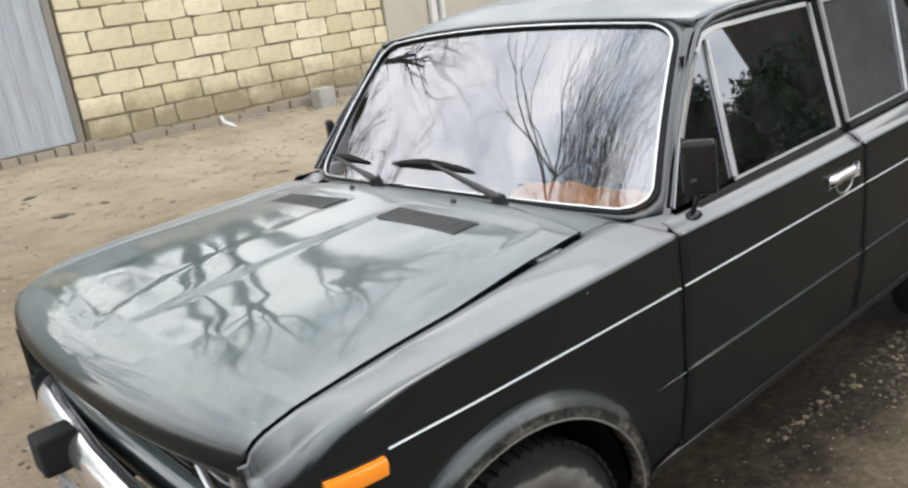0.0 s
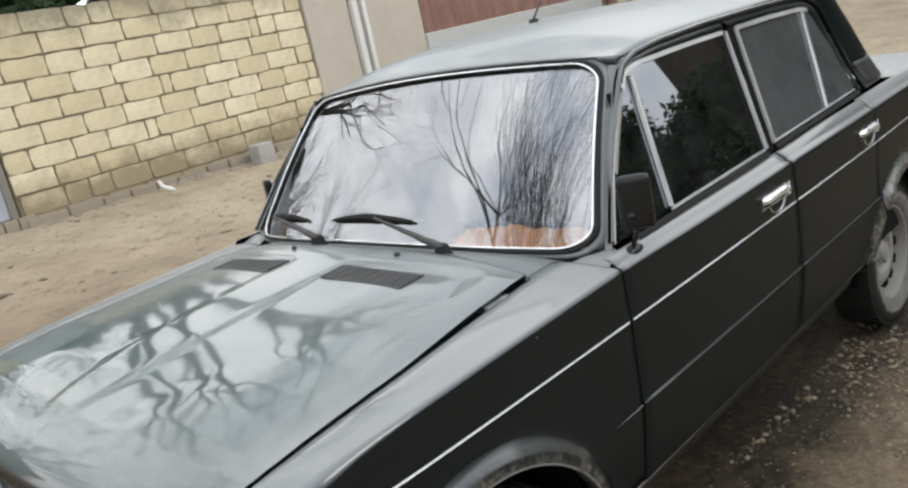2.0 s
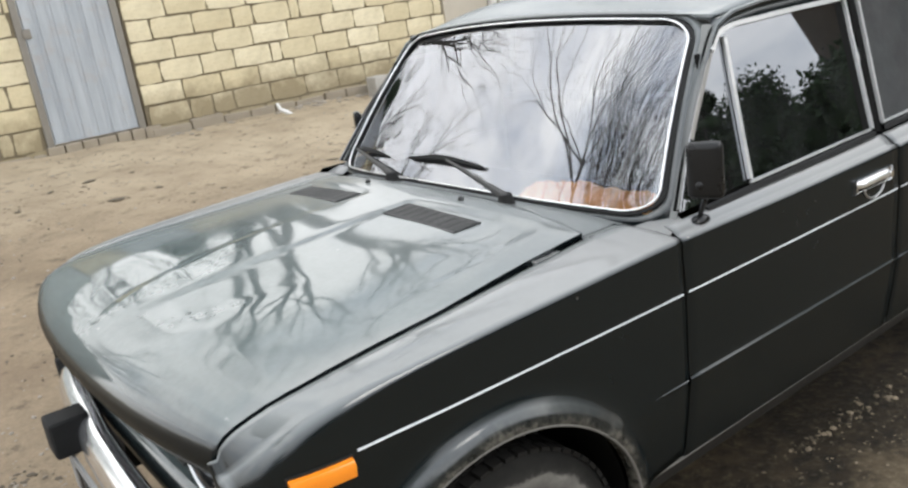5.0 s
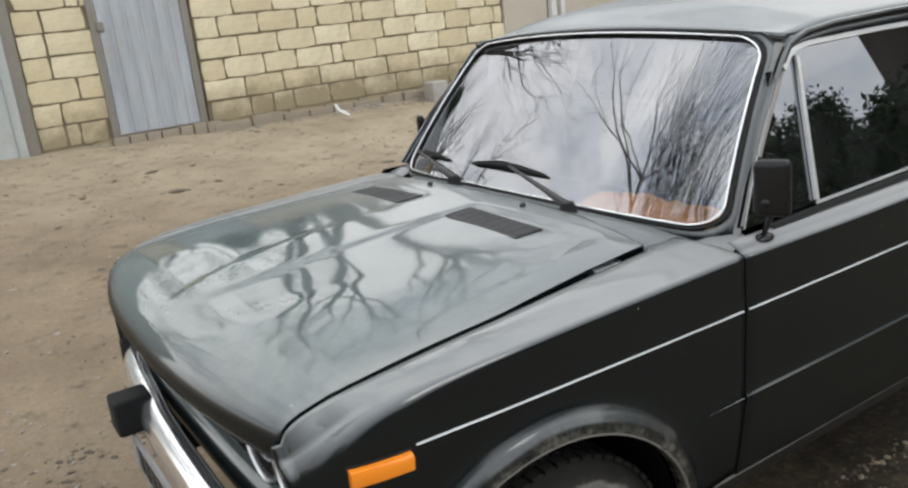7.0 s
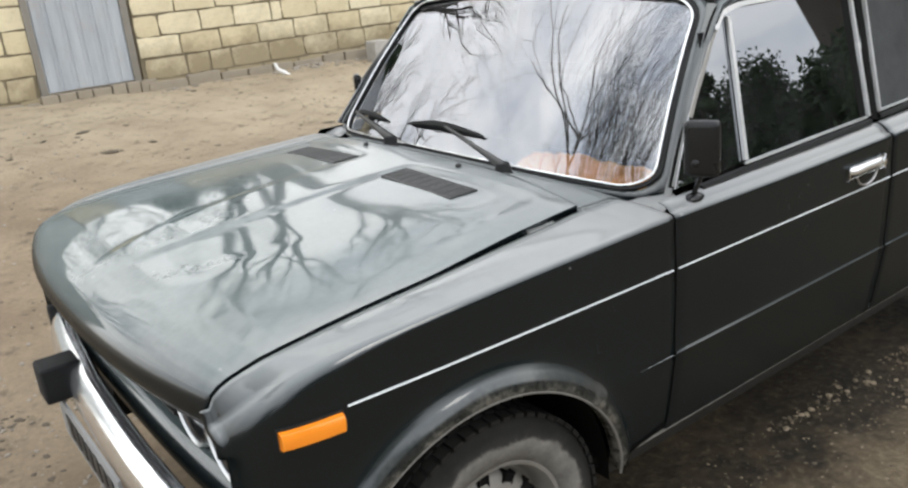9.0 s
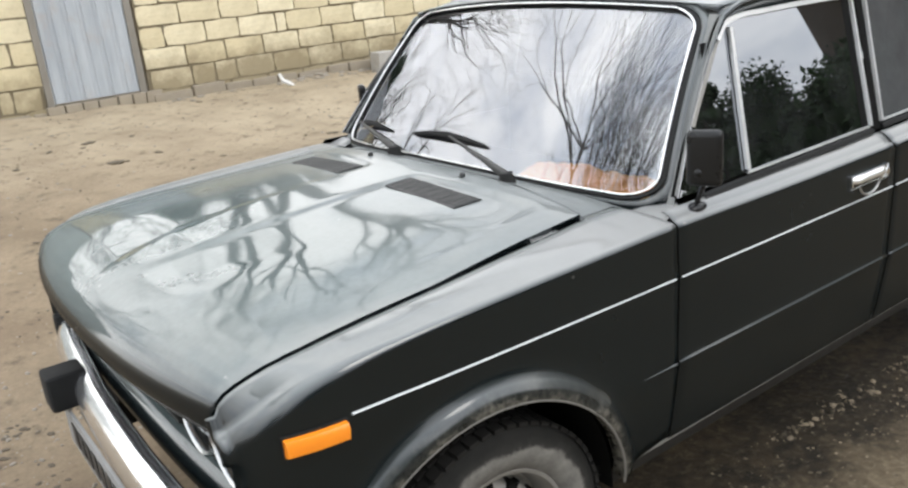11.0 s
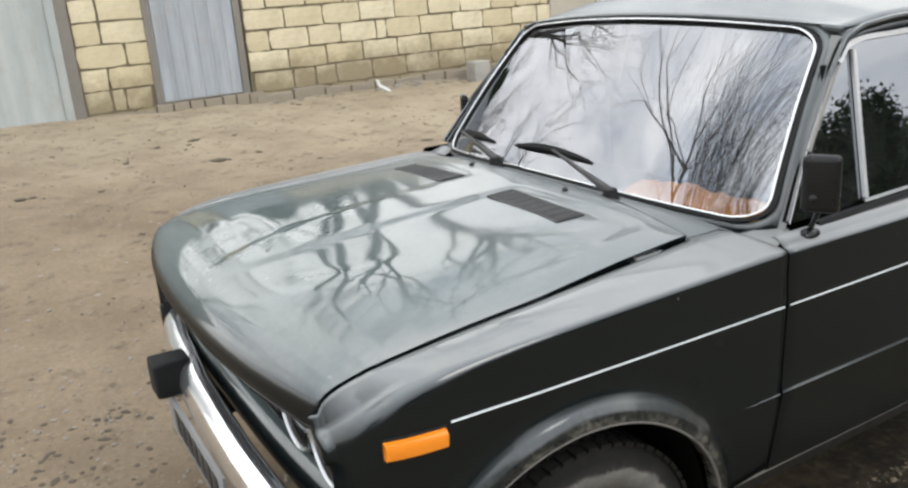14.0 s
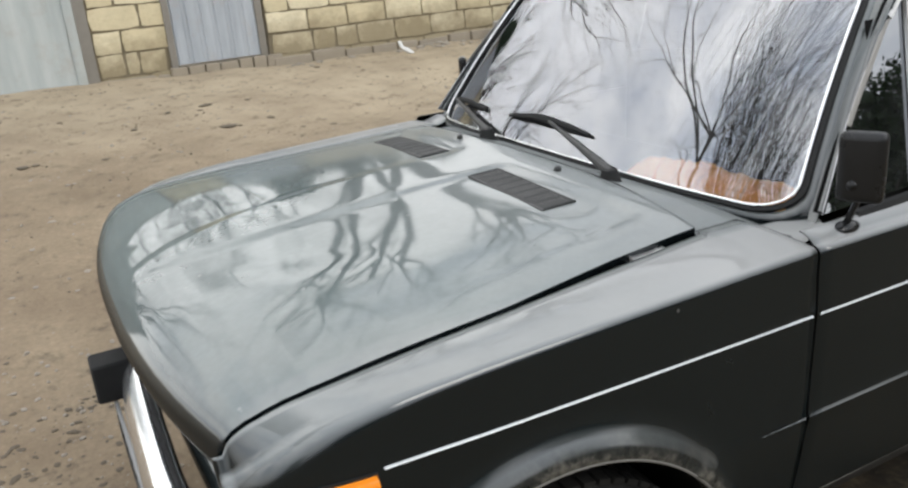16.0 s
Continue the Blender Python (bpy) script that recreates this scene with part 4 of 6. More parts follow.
    glass = part("windscreen", bm, WINDSCREEN, car, "dusty windscreen reflecting sky and bare branches", True, 80)
    glass.visible_shadow = False
    outline = [screen(s, t) + Vector((-0.008, 0, 0.007)) for s, t in screen_outline(0.004, 0.006)]
    part("chrome_surround", tube_bm(outline, 0.0029, 8, True, flat=0.8), BRIGHT, glass, "bright trim set in the windscreen seal")
    outline = [screen(s, t) + Vector((-0.002, 0, 0.002)) for s, t in screen_outline(0.010, 0.014)]
    part("rubber_seal", tube_bm(outline, 0.0095, 8, True, flat=0.6), RUBBER, glass, "black rubber windscreen seal")
    b_ring = screen_outline(0.054, 0.080, 0.14)
    a_pts = [screen(s, t) for s, t in screen_outline(0.018, 0.026)]
    a_pts = resample(a_pts + [a_pts[0]], 161)[:-1]
    b_pts = [screen(s, t) + Vector((0.012, 0, -0.006)) for s, t in b_ring]
    b_pts = resample(b_pts + [b_pts[0]], 161)[:-1]
    rows = []
    for k in (0, 0.2, 0.4, 0.6, 0.8, 1.0):
        rows.append([a.lerp(b, k) + Vector((-0.006, 0, 0.006)) * math.sin(k * math.pi) for a, b in zip(a_pts, b_pts)])
    thick(part("windscreen_frame", grid_bm(rows, closed=True), PAINT, car, "dark painted pillars round the windscreen", True, 60), 0.002)

    # scuttle between bonnet and windscreen
    rows = []
    for k in range(9):
        f = k / 8
        row = []
        for v in np.linspace(-1, 1, 61):
            xf, xr = 0.407, screen(v * 1.02, -0.02).x + 0.03
            y = v * (0.655 + 0.055 * f)
            x = xf + (xr - xf) * f
            zf = hood_top(0.402, min(abs(y), 0.66))
            zr = screen(v * 1.02, -0.02).z - 0.004
            row.append((x, y, zf + (zr - zf) * f - 0.003 * math.sin(f * math.pi) - 0.022 * max(0.0, (abs(v) - 0.62) / 0.38) ** 2))
        rows.append(row)
    part("scuttle", grid_bm(rows), PAINT, car, "dark painted scuttle panel", True, 60)
    for sign in (-1, 1):
        low = resample([(0.500, 0.640, 0.857), (0.500, 0.70, 0.855), (0.500, 0.765, 0.850)], 8)
        high = resample([(0.610, 0.690, 0.872), (0.605, 0.722, 0.874), (0.580, 0.757, 0.876)], 8)
        part("pillar_foot", sheet_between(low, high, 5, sign, 0.002), PAINT, car, "painted foot of the pillar", True, 60)

    for sign in (-1, 1):
        low = resample([screen(1.035, t) for t in np.linspace(-0.06, 1.0, 24)], 30)
        high = resample(ROOF_RAIL[:6], 30)
        bm = sheet_between([tuple(p) for p in low], [tuple(p) for p in high], 6, sign, 0.007)
        # the corner where the pillar runs into the roof
        a_row = resample([screen(1.035, 1.0), screen(1.035, 1.0).lerp(Vector(ROOF_RAIL[5]), 0.5) + Vector((0, 0.006, 0.002)), ROOF_RAIL[5]], 9)
        b_row = resample([roof_front(0.90), roof_front(0.96), roof_front(1.0), (0.945, 0.643, 1.283)], 9)
        rows = [[(q.x, sign * q.y, q.z) for q in [a.lerp(b, k) + Vector((-0.003, 0, 0.003)) * math.sin(k * math.pi) for a, b in zip(a_row, b_row)]] for k in (0, 0.25, 0.5, 0.75, 1.0)]
        grid_bm(rows, bm)
        part("front_pillar", bm, PAINT, car, "dark painted front pillar", True, 60)

    # roof
    rows = []
    for f in np.linspace(0, 1, 60) ** 1.3:
        row = []
        for v in np.linspace(-1, 1, 41):
            front = roof_front(v)
            x = front.x + (2.33 - 0.05 * abs(v) ** 3 - front.x) * f
            y = v * 0.640
            z = roof_height(x, y)
            lead = max(0.0, 1 - f / 0.12) ** 1.6
            z = z * (1 - lead) + front.z * lead
            row.append((x, y, z))
        rows.append(row)
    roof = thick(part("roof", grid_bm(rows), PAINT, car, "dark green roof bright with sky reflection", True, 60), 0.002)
    zz = roof_height(1.35, -0.03)
    bm = tube_bm([(1.35, -0.03, zz - 0.002), (1.35, -0.03, zz + 0.012)], 0.016, 10)
    tube_bm([(1.35, -0.03, zz + 0.010), (1.40, -0.03, zz + 0.06)], 0.004, 6, bm=bm)
    part("aerial", bm, PLASTIC, roof, "short black roof aerial")

    # tail of the body
    rows = [[(2.33 + 0.30 * f, v * (0.60 + 0.04 * f), 1.30 - 0.40 * f + 0.03 * (1 - v * v)) for v in np.linspace(-1, 1, 15)] for f in np.linspace(0, 1, 8)]
    part("rear_window", grid_bm(rows), SIDE_GLASS, car, "dark rear window")
    rows = []
    for x in np.linspace(2.60, 3.38, 14):
        w = 0.735 - 0.05 * max(0, x - 2.6)
        rows.append([(x, v * (w - 0.004), 0.905 - 0.03 * (x - 2.6) - 0.018 * v * v + 0.0) for v in np.linspace(-1, 1, 21)])
    part("boot_lid", grid_bm(rows), PAINT, car, "dark green boot lid")
    rows = [[(3.37 + 0.02 * math.sin(f * math.pi), v * 0.72, 0.86 - 0.52 * f) for v in np.linspace(-1, 1, 9)] for f in np.linspace(0, 1, 6)]
    part("tail_panel", grid_bm(rows), PAINT, car, "dark green tail panel")

    # nose
    grille = part("grille", box_bm(-0.445, -0.41, -0.66, 0.66, 0.505, 0.785, 0.01), LINER, car, "black recessed front grille")
    for k in range(9):
        part("grille_bar", box_bm(-0.458, -0.443, -0.30, 0.30, 0.580 + 0.018 * k, 0.585 + 0.018 * k, 0.001, 1), PLASTIC, grille)
    rows = [[(-0.488 + 0.03 * abs(v) ** 3 + dx, v * 0.69, z) for v in np.linspace(-1, 1, 31)] for z, dx in ((0.475, 0.040), (0.478, 0.018), (0.488, 0.006), (0.502, 0.0), (0.520, 0.001), (0.538, 0.006), (0.553, 0.015), (0.562, 0.028), (0.563, 0.042))]
    part("front_valance", grid_bm(rows), PAINT, car, "dark painted panel under the headlights")
    for sign in (-1, 1):
        rows = []
        for z in (0.694, 0.688, 0.68, 0.67, 0.66, 0.62, 0.55, 0.48, 0.40):
            xf = -0.492
            w = HALF(-0.492) - INSET(z)
            inner = 0.020 + 0.034 * max(0.0, min(1.0, (z - 0.68) / 0.07))
            rows.append([(xf, sign * w, z), (xf - 0.003, sign * (w - 0.006), z), (xf - 0.001, sign * (w - inner * 0.6), z), (xf + 0.006, sign * (w - inner), z), (xf + 0.045, sign * (w - inner - 0.003), z)])
        part("front_corner_panel", grid_bm(rows), PAINT, car, "dark painted panel beside the headlights")
        for cy in (0.405, 0.575):
            ring = [(0.073, 0.004), (0.077, -0.012), (0.083, -0.018), (0.088, -0.010), (0.088, 0.02)]
            bm = bmesh.new()
            rows = [[(-0.440 + yy, sign * cy + r * math.cos(k * math.tau / 36), 0.645 + r * math.sin(k * math.tau / 36)) for k in range(36)] for r, yy in ring]
            lamp = part("headlight", grid_bm(rows, bm, closed=True), WORN, car, "round headlight with a dull metal ring")
            rows = [[(-0.440 - 0.012 * (1 - (r / 0.080) ** 2) - 0.014, sign * cy + r * math.cos(k * math.tau / 36), 0.645 + r * math.sin(k * math.tau / 36)) for k in range(36)] for r in (0.001, 0.03, 0.06, 0.080)]
            part("lens", grid_bm(rows, closed=True), LENS, lamp, "clear headlight glass")
            rows = [[(-0.405 - 0.03 * (r / 0.080) ** 2, sign * cy + r * math.cos(k * math.tau / 36), 0.645 + r * math.sin(k * math.tau / 36)) for k in range(36)] for r in (0.001, 0.03, 0.06, 0.080)]
            part("reflector", grid_bm(rows, closed=True), STEEL, lamp)
        x0, x1, z0, z1 = -0.425, -0.318, 0.698, 0.733
        y = lambda x: HALF(x)
        rows = []
        for x in np.linspace(x0, x1, 8):
            rows.append([(x, sign * (y(x) - 0.004), z0), (x, sign * (y(x) + 0.012), z0 + 0.002), (x, sign * (y(x) + 0.016), z0 + 0.024), (x, sign * (y(x) + 0.012), z1 - 0.003), (x, sign * (y(x) - 0.004), z1)])
        bm = grid_bm(rows)
        bm.verts.ensure_lookup_table()
        bm.faces.new([bm.verts[i] for i in range(5)])
        bm.faces.new([bm.verts[-1 - i] for i in range(5)])
        ind = part("side_indicator", bm, AMBER, car, "orange side indicator lamp", True, 40)
        rows = [[(x, sign * (y(x) + o), z) for o, z in ((-0.004, z0 - 0.003), (0.003, z0 - 0.003), (0.003, z1 + 0.003), (-0.004, z1 + 0.003))] for x in np.linspace(x0 - 0.003, x1 + 0.003, 8)]
        part("lamp_base", grid_bm(rows, closed=True), RUBBER, ind)

    # bumper
    # knocked a little askew, further forward on the driver's side
    path = [(-0.430, 0.690), (-0.462, 0.682), (-0.495, 0.650), (-0.518, 0.57), (-0.537, 0.42), (-0.551, 0.26), (-0.566, 0.10), (-0.574, -0.10), (-0.579, -0.30), (-0.577, -0.50), (-0.560, -0.63), (-0.525, -0.695), (-0.47, -0.715)]
    path = resample([(x, y, 0) for x, y in path], 70)
    rows = []
    for i, p in enumerate(path):
        a, b = path[max(i - 1, 0)], path[min(i + 1, len(path) - 1)]
        d = (b - a).normalized()
        out = Vector((d.y, -d.x, 0))
        rows.append([tuple(p + out * o + Vector((0, 0, z))) for o, z in ((-0.060, 0.534), (-0.052, 0.545), (-0.040, 0.551), (-0.028, 0.550), (-0.014, 0.543), (-0.002, 0.529), (0.005, 0.510), (0.007, 0.489), (0.003, 0.477), (-0.004, 0.468), (-0.002, 0.460), (-0.008, 0.448), (-0.024, 0.443))])
    bumper = thick(part("bumper", grid_bm(rows), DUSTY_CHROME, car, "worn chrome front bumper", True, 50), 0.003)
    for sign in (-1, 1):
        if sign > 0:
            bm = box_bm(-0.622, -0.525, 0.195, 0.285, 0.466, 0.562, 0.012, 3)
            part("overrider", bm, RUBBER, bumper, "black rubber overrider")
        bm = box_bm(-0.500, -0.40, sign * 0.672, sign * 0.712, 0.446, 0.552, 0.014, 3)
        part("corner_pad", bm, RUBBER, bumper, "black rubber bumper corner")
    plate = part("number_plate", box_bm(-0.588, -0.580, -0.26, 0.26, 0.352, 0.462, 0.002), PLATE, bumper, "dirty number plate with plain bars")
    for k in range(7):
        part("plate_bar", box_bm(-0.5905, -0.588, -0.21 + 0.06 * k, -0.17 + 0.06 * k, 0.374, 0.436), PLASTIC, plate)

    # wheels
    for sign in (-1, 1):
        for x, z in ((0.012, 0.258), (2.405, 0.232)):
            w = build_wheel((x, sign * 0.68, z), sign)
            w.parent = car

    # door mirrors
    for sign, base, k in ((-1, (0.613, -0.772, 0.862), 1.0), (1, (0.730, 0.765, 0.872), 0.9)):
        bx, by, bz = base
        bm = bmesh.new()
        bmesh.ops.create_uvsphere(bm, u_segments=18, v_segments=10, radius=1.0, matrix=Matrix.Translation((bx, by, bz + 0.004)) @ Matrix.Diagonal((0.036 * k, 0.018 * k, 0.014 * k, 1)))
        mirror = part("door_mirror", bm, GLOSS_BLACK, car, "black plastic door mirror on a stalk")
        part("stalk", tube_bm([(bx, by, bz + 0.008), (bx - 0.004 * k, by + sign * 0.018 * k, bz + 0.045 * k), (bx - 0.012 * k, by + sign * 0.035 * k, bz + 0.075 * k)], 0.006 * k, 8), GLOSS_BLACK, mirror)
        m = Matrix.Translation((bx - 0.020 * k, by + sign * 0.040 * k, bz + 0.128 * k)) @ Matrix.Rotation(radians(-sign * 26), 4, "Z") @ Matrix.Scale(k, 4)
        part("mirror_head", box_bm(-0.016, 0.014, -0.038, 0.038, -0.061, 0.061, 0.0145, 4, None, m), GLOSS_BLACK, mirror)
        part("mirror_glass", box_bm(0.0142, 0.0165, -0.030, 0.030, -0.050, 0.050, 0.001, 1, None, m), CHROME, mirror, "mirror glass")
        bm = bmesh.new()
        bmesh.ops.create_uvsphere(bm, u_segments=14, v_segments=10, radius=0.011 * k, matrix=Matrix.Translation((bx - 0.034 * k, by + sign * 0.034 * k, bz + 0.098 * k)))
        part("mirror_joint", bm, GLOSS_BLACK, mirror)

    # wipers
    for pivot, tips, grip in (((0.424, -0.352, 0.898), ((0.484, 0.189), (0.486, -0.162)), -0.020), ((0.434, 0.172, 0.904), ((0.494, 0.641), (0.496, 0.338)), 0.58)):
        s0, s1, sm = tips[0][1] / 0.675, tips[1][1] / 0.675, grip / 0.675
        n = Vector((-0.70, 0, 0.70))
        tt = 0.115
        bm = tube_bm([pivot, Vector(pivot) + Vector((-0.002, 0, 0.014)), Vector(pivot) + Vector((-0.003, 0, 0.034))], [0.024, 0.021, 0.016], 14)
        wiper = part("wiper", bm, RUBBER, car, "black windscreen wiper at rest")
        knee = Vector(pivot) + Vector((0, 0, 0.024))
        mid = screen(sm, tt) + n * 0.026
        part("wiper_arm", tube_bm([knee, knee.lerp(mid, 0.3) + n * 0.008, knee.lerp(mid, 0.7) + n * 0.006, mid], [0.012, 0.008, 0.0055, 0.004], 8), PLASTIC, wiper)
        pts = [screen(s0 + (s1 - s0) * k / 10, tt + 0.012 * math.sin(k / 10 * math.pi)) + n * (0.008 + 0.012 * math.sin(k / 10 * math.pi)) for k in range(11)]
        part("wiper_blade", tube_bm(pts, [0.004, 0.006, 0.007, 0.008, 0.009, 0.010, 0.009, 0.008, 0.007, 0.006, 0.004], 6), RUBBER, wiper)

    # inside: dashboard top, floor and seats' dark mass
    rows = []
    for f in np.linspace(0, 1, 8):
        rows.append([(screen(v * 0.93, 0.0).x + 0.045 + 0.34 * f, v * 0.64, 0.866 - 0.01 * f - (0.14 if f > 0.95 else 0.0)) for v in np.linspace(-1, 1, 25)])
    part("dashboard", grid_bm(rows), DASH, car, "dark dashboard top")
    part("cabin_floor", box_bm(0.5, 2.5, -0.70, 0.70, 0.33, 0.36), LINER, car)
    # unseen panel added across the cabin, blocking light leaks from behind
    sec = [(-0.70, 0.40), (-0.735, 0.88), (-0.618, 1.268), (0.618, 1.268), (0.735, 0.88), (0.70, 0.40)]
    bm = grid_bm([[(x, y, z) for y, z in sec] for x in (1.375, 1.40)], closed=True)
    bm.verts.ensure_lookup_table()
    bm.faces.new([bm.verts[i] for i in range(6)])
    bm.faces.new([bm.verts[6 + i] for i in range(6)])
    part("rear_seat", bm, DASH, car, "dark panel added across the cabin to block light from behind")
    # unseen sheets added inside the side glass, hiding bright trim beyond
    for sign in (-1, 1):
        rows = [[on_side(x, z, sign, -0.022) for x in np.linspace(0.80 - 0.1 * (1.2 - z), 1.37, 8)] for z in (0.80, 0.86, 0.92, 1.05, 1.20)]
        part("door_lining", grid_bm(rows), LINER, car, "dark sheet added behind the side glass")
    for cy in (-0.34, 0.34):
        bm = box_bm(1.20, 1.34, cy - 0.24, cy + 0.24, 0.40, 1.02, 0.05, 3)
        part("front_seat", bm, DASH, car, "dark front seat")
    return car


car = build_car()


def build_cloth():
    """A crumpled orange cloth on the dashboard."""
    rows = []
    for i in range(27):
        f = i / 26
        row = []
        for j in range(61):
            g = j / 60
            y = -0.655 + 0.385 * g + 0.012 * noise.noise(Vector((f * 3, g * 5, 3.0)))
            v = y / 0.685
            x = screen(v * 0.95, 0.0).x + 0.036 + 0.14 * f + 0.010 * noise.noise(Vector((g * 6, f * 2, 1.0)))
            hump = math.exp(-(((g - 0.68) / 0.34) ** 2)) * 0.020 + 0.020
            rise = math.sin(min(1.0, f * 1.15) * math.pi) ** 0.7
            z = 0.872 + hump * rise * 1.1 + 0.015 * noise.noise(Vector((f * 7, g * 12, 0.0))) * rise + 0.006 * noise.noise(Vector((f * 18, g * 30, 5.0))) * rise
            row.append((x, y, max(z, 0.866 - 0.01 * f + 0.003)))
        rows.append(row)
    return tagged(thick(part("cloth", grid_bm(rows), ORANGE, None, "", True, 70), 0.004), "crumpled bright orange cloth on the car's dashboard", "cloth")


build_cloth()


# ---- ground ----
def smoothstep(a, b, v):
    t = min(max((v - a) / (b - a), 0.0), 1.0)
    return t * t * (3 - 2 * t)


def ground_height(x, y):
    z = -0.028 - 0.012 * min(max(x, -3.0), 8.0)
    lift = min(max((y - 0.9) / 5.5, 0.0), 1.0)
    z += 0.54 * (0.75 * lift + 0.25 * lift * lift)
    near = math.exp(-((x / 14) ** 2 + (y / 14) ** 2))
    z += near * (0.022 * noise.noise(Vector((x * 0.7, y * 0.7, 0))) + 0.012 * noise.noise(Vector((x * 2.6, y * 2.6, 4))))
    z += near * 0.05 * smoothstep(5.7, 6.35, y) * (0.6 + noise.noise(Vector((x * 1.3, 2.0, 0))))
    z -= (0.055 * math.exp(-(((x - 1.12) / 0.62) ** 4)) + 0.070 * math.exp(-(((x - 3.2) / 1.6) ** 6))) * smoothstep(5.85, 6.25, y)
    # shallow wheel ruts in the lane
    for yc in (2.6, 4.1):
        z -= near * 0.020 * math.exp(-(((y - yc - 0.15 * math.sin(x * 0.5)) / 0.22) ** 2))
    # the ground is level under the tyres
    for wx, wz in ((0.012, -0.030), (2.405, -0.056)):
        for wy in (-0.68, 0.68):
            k = math.exp(-(((x - wx) / 0.25) ** 2 + ((y - wy) / 0.22) ** 2))
            z = z * (1 - k) + wz * k
    return z


def build_ground():
    near_x = list(np.arange(-5.0, 9.0, 0.09))
    near_y = list(np.arange(-4.0, 7.0, 0.09))
    xs = [-600, -300, -150, -80, -45, -26, -16, -11, -8, -6.2] + near_x + [9.6, 10.6, 12, 14, 17, 22, 30, 45, 80, 150, 300, 600]
    ys = [-600, -300, -150, -80, -45, -26, -16, -11, -8, -6.2, -5] + near_y + [7.4, 8.2, 9.5, 11.5, 14, 18, 26, 45, 80, 150, 300, 600]
    nx = len(xs)
    verts = [(x, y, ground_height(x, y)) for y in ys for x in xs]
    faces = [(j * nx + i, j * nx + i + 1, (j + 1) * nx + i + 1, (j + 1) * nx + i) for j in range(len(ys) - 1) for i in range(nx - 1)]
    return tagged(obj("ground", verts, faces, GROUND), "bare tan dirt yard with small stones, damp brown soil and painted shade beside the car", "ground", kind="structure")


def ground_material():
    m = Nodes("yard_dirt")
    big, mid, fine = m.noise(0.5, 6, 0.6), m.noise(2.2, 7, 0.65), m.noise(42.0, 6, 0.7)
    dry = m.mix(m.ramp(mid, (0.35, 0.0), (0.68, 1.0)), (0.205, 0.153, 0.100), (0.315, 0.245, 0.163))
    dry = m.mix(m.ramp(big, (0.48, 0.0), (0.64, 0.55)), dry, (0.175, 0.136, 0.088))
    dry = m.mix(m.ramp(fine, (0.3, 0.45), (0.72, 0.0)), dry, (0.10, 0.077, 0.053))
    wet_shade = m.mix(m.ramp(m.noise(1.3, 7, 0.65), (0.40, 0.0), (0.66, 1.0)), (0.009, 0.0072, 0.0044), (0.064, 0.046, 0.026))
    wet_shade = m.mix(m.ramp(mid, (0.35, 0.6), (0.6, 0.0)), wet_shade, (0.014, 0.0105, 0.006))
    wet_shade = m.mix(m.ramp(m.noise(17.0, 7, 0.7), (0.40, 0.85), (0.56, 0.0)), wet_shade, (0.009, 0.0072, 0.0045))
    wet_shade = m.mix(m.ramp(fine, (0.50, 0.0), (0.70, 0.6)), wet_shade, (0.105, 0.084, 0.052))
    # paler trodden soil further out; beside the car damp and shade are painted dark
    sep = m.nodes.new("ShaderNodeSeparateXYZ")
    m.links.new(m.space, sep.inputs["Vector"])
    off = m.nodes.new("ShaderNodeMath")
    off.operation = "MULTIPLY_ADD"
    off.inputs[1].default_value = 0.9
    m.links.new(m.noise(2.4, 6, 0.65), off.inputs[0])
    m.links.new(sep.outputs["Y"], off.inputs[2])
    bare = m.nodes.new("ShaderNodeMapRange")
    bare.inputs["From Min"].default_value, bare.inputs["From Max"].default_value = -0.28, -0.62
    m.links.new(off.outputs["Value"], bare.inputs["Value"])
    wet_shade = m.mix(m.mix(1.0, bare.outputs["Result"], (0.92, 0.92, 0.92), "MULTIPLY"), wet_shade, m.mix(m.ramp(fine, (0.35, 0.0), (0.7, 1.0)), (0.120, 0.089, 0.053), (0.250, 0.196, 0.124)))
    # paler dust along the wall and down the lane
    away = m.nodes.new("ShaderNodeMath")
    away.operation = "MULTIPLY_ADD"
    away.inputs[1].default_value = 0.45
    m.links.new(sep.outputs["X"], away.inputs[0])
    m.links.new(sep.outputs["Y"], away.inputs[2])
    pale = m.nodes.new("ShaderNodeMapRange")
    pale.inputs["From Min"].default_value, pale.inputs["From Max"].default_value = 3.4, 6.0
    m.links.new(away.outputs["Value"], pale.inputs["Value"])
    dry = m.mix(m.mix(1.0, pale.outputs["Result"], m.ramp(mid, (0.3, 0.35), (0.6, 0.70)), "MULTIPLY"), dry, (0.44, 0.365, 0.255))
    # trodden dark crumbs
    dry = m.mix(m.ramp(m.noise(9.0, 8, 0.75), (0.54, 0.0), (0.66, 0.7)), dry, (0.095, 0.073, 0.05))
    # the damp, partly shade-darkened side of the yard, with a ragged border
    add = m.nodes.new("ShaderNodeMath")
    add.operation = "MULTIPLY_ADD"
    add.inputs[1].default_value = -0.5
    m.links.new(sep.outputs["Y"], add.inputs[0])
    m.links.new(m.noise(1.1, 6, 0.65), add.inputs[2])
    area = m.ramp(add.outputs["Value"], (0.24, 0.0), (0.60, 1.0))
    m.set("Base Color", m.mix(area, dry, wet_shade)).set("Specular IOR Level", 0.25)
    m.set("Roughness", m.mix(area, 0.95, 0.75))
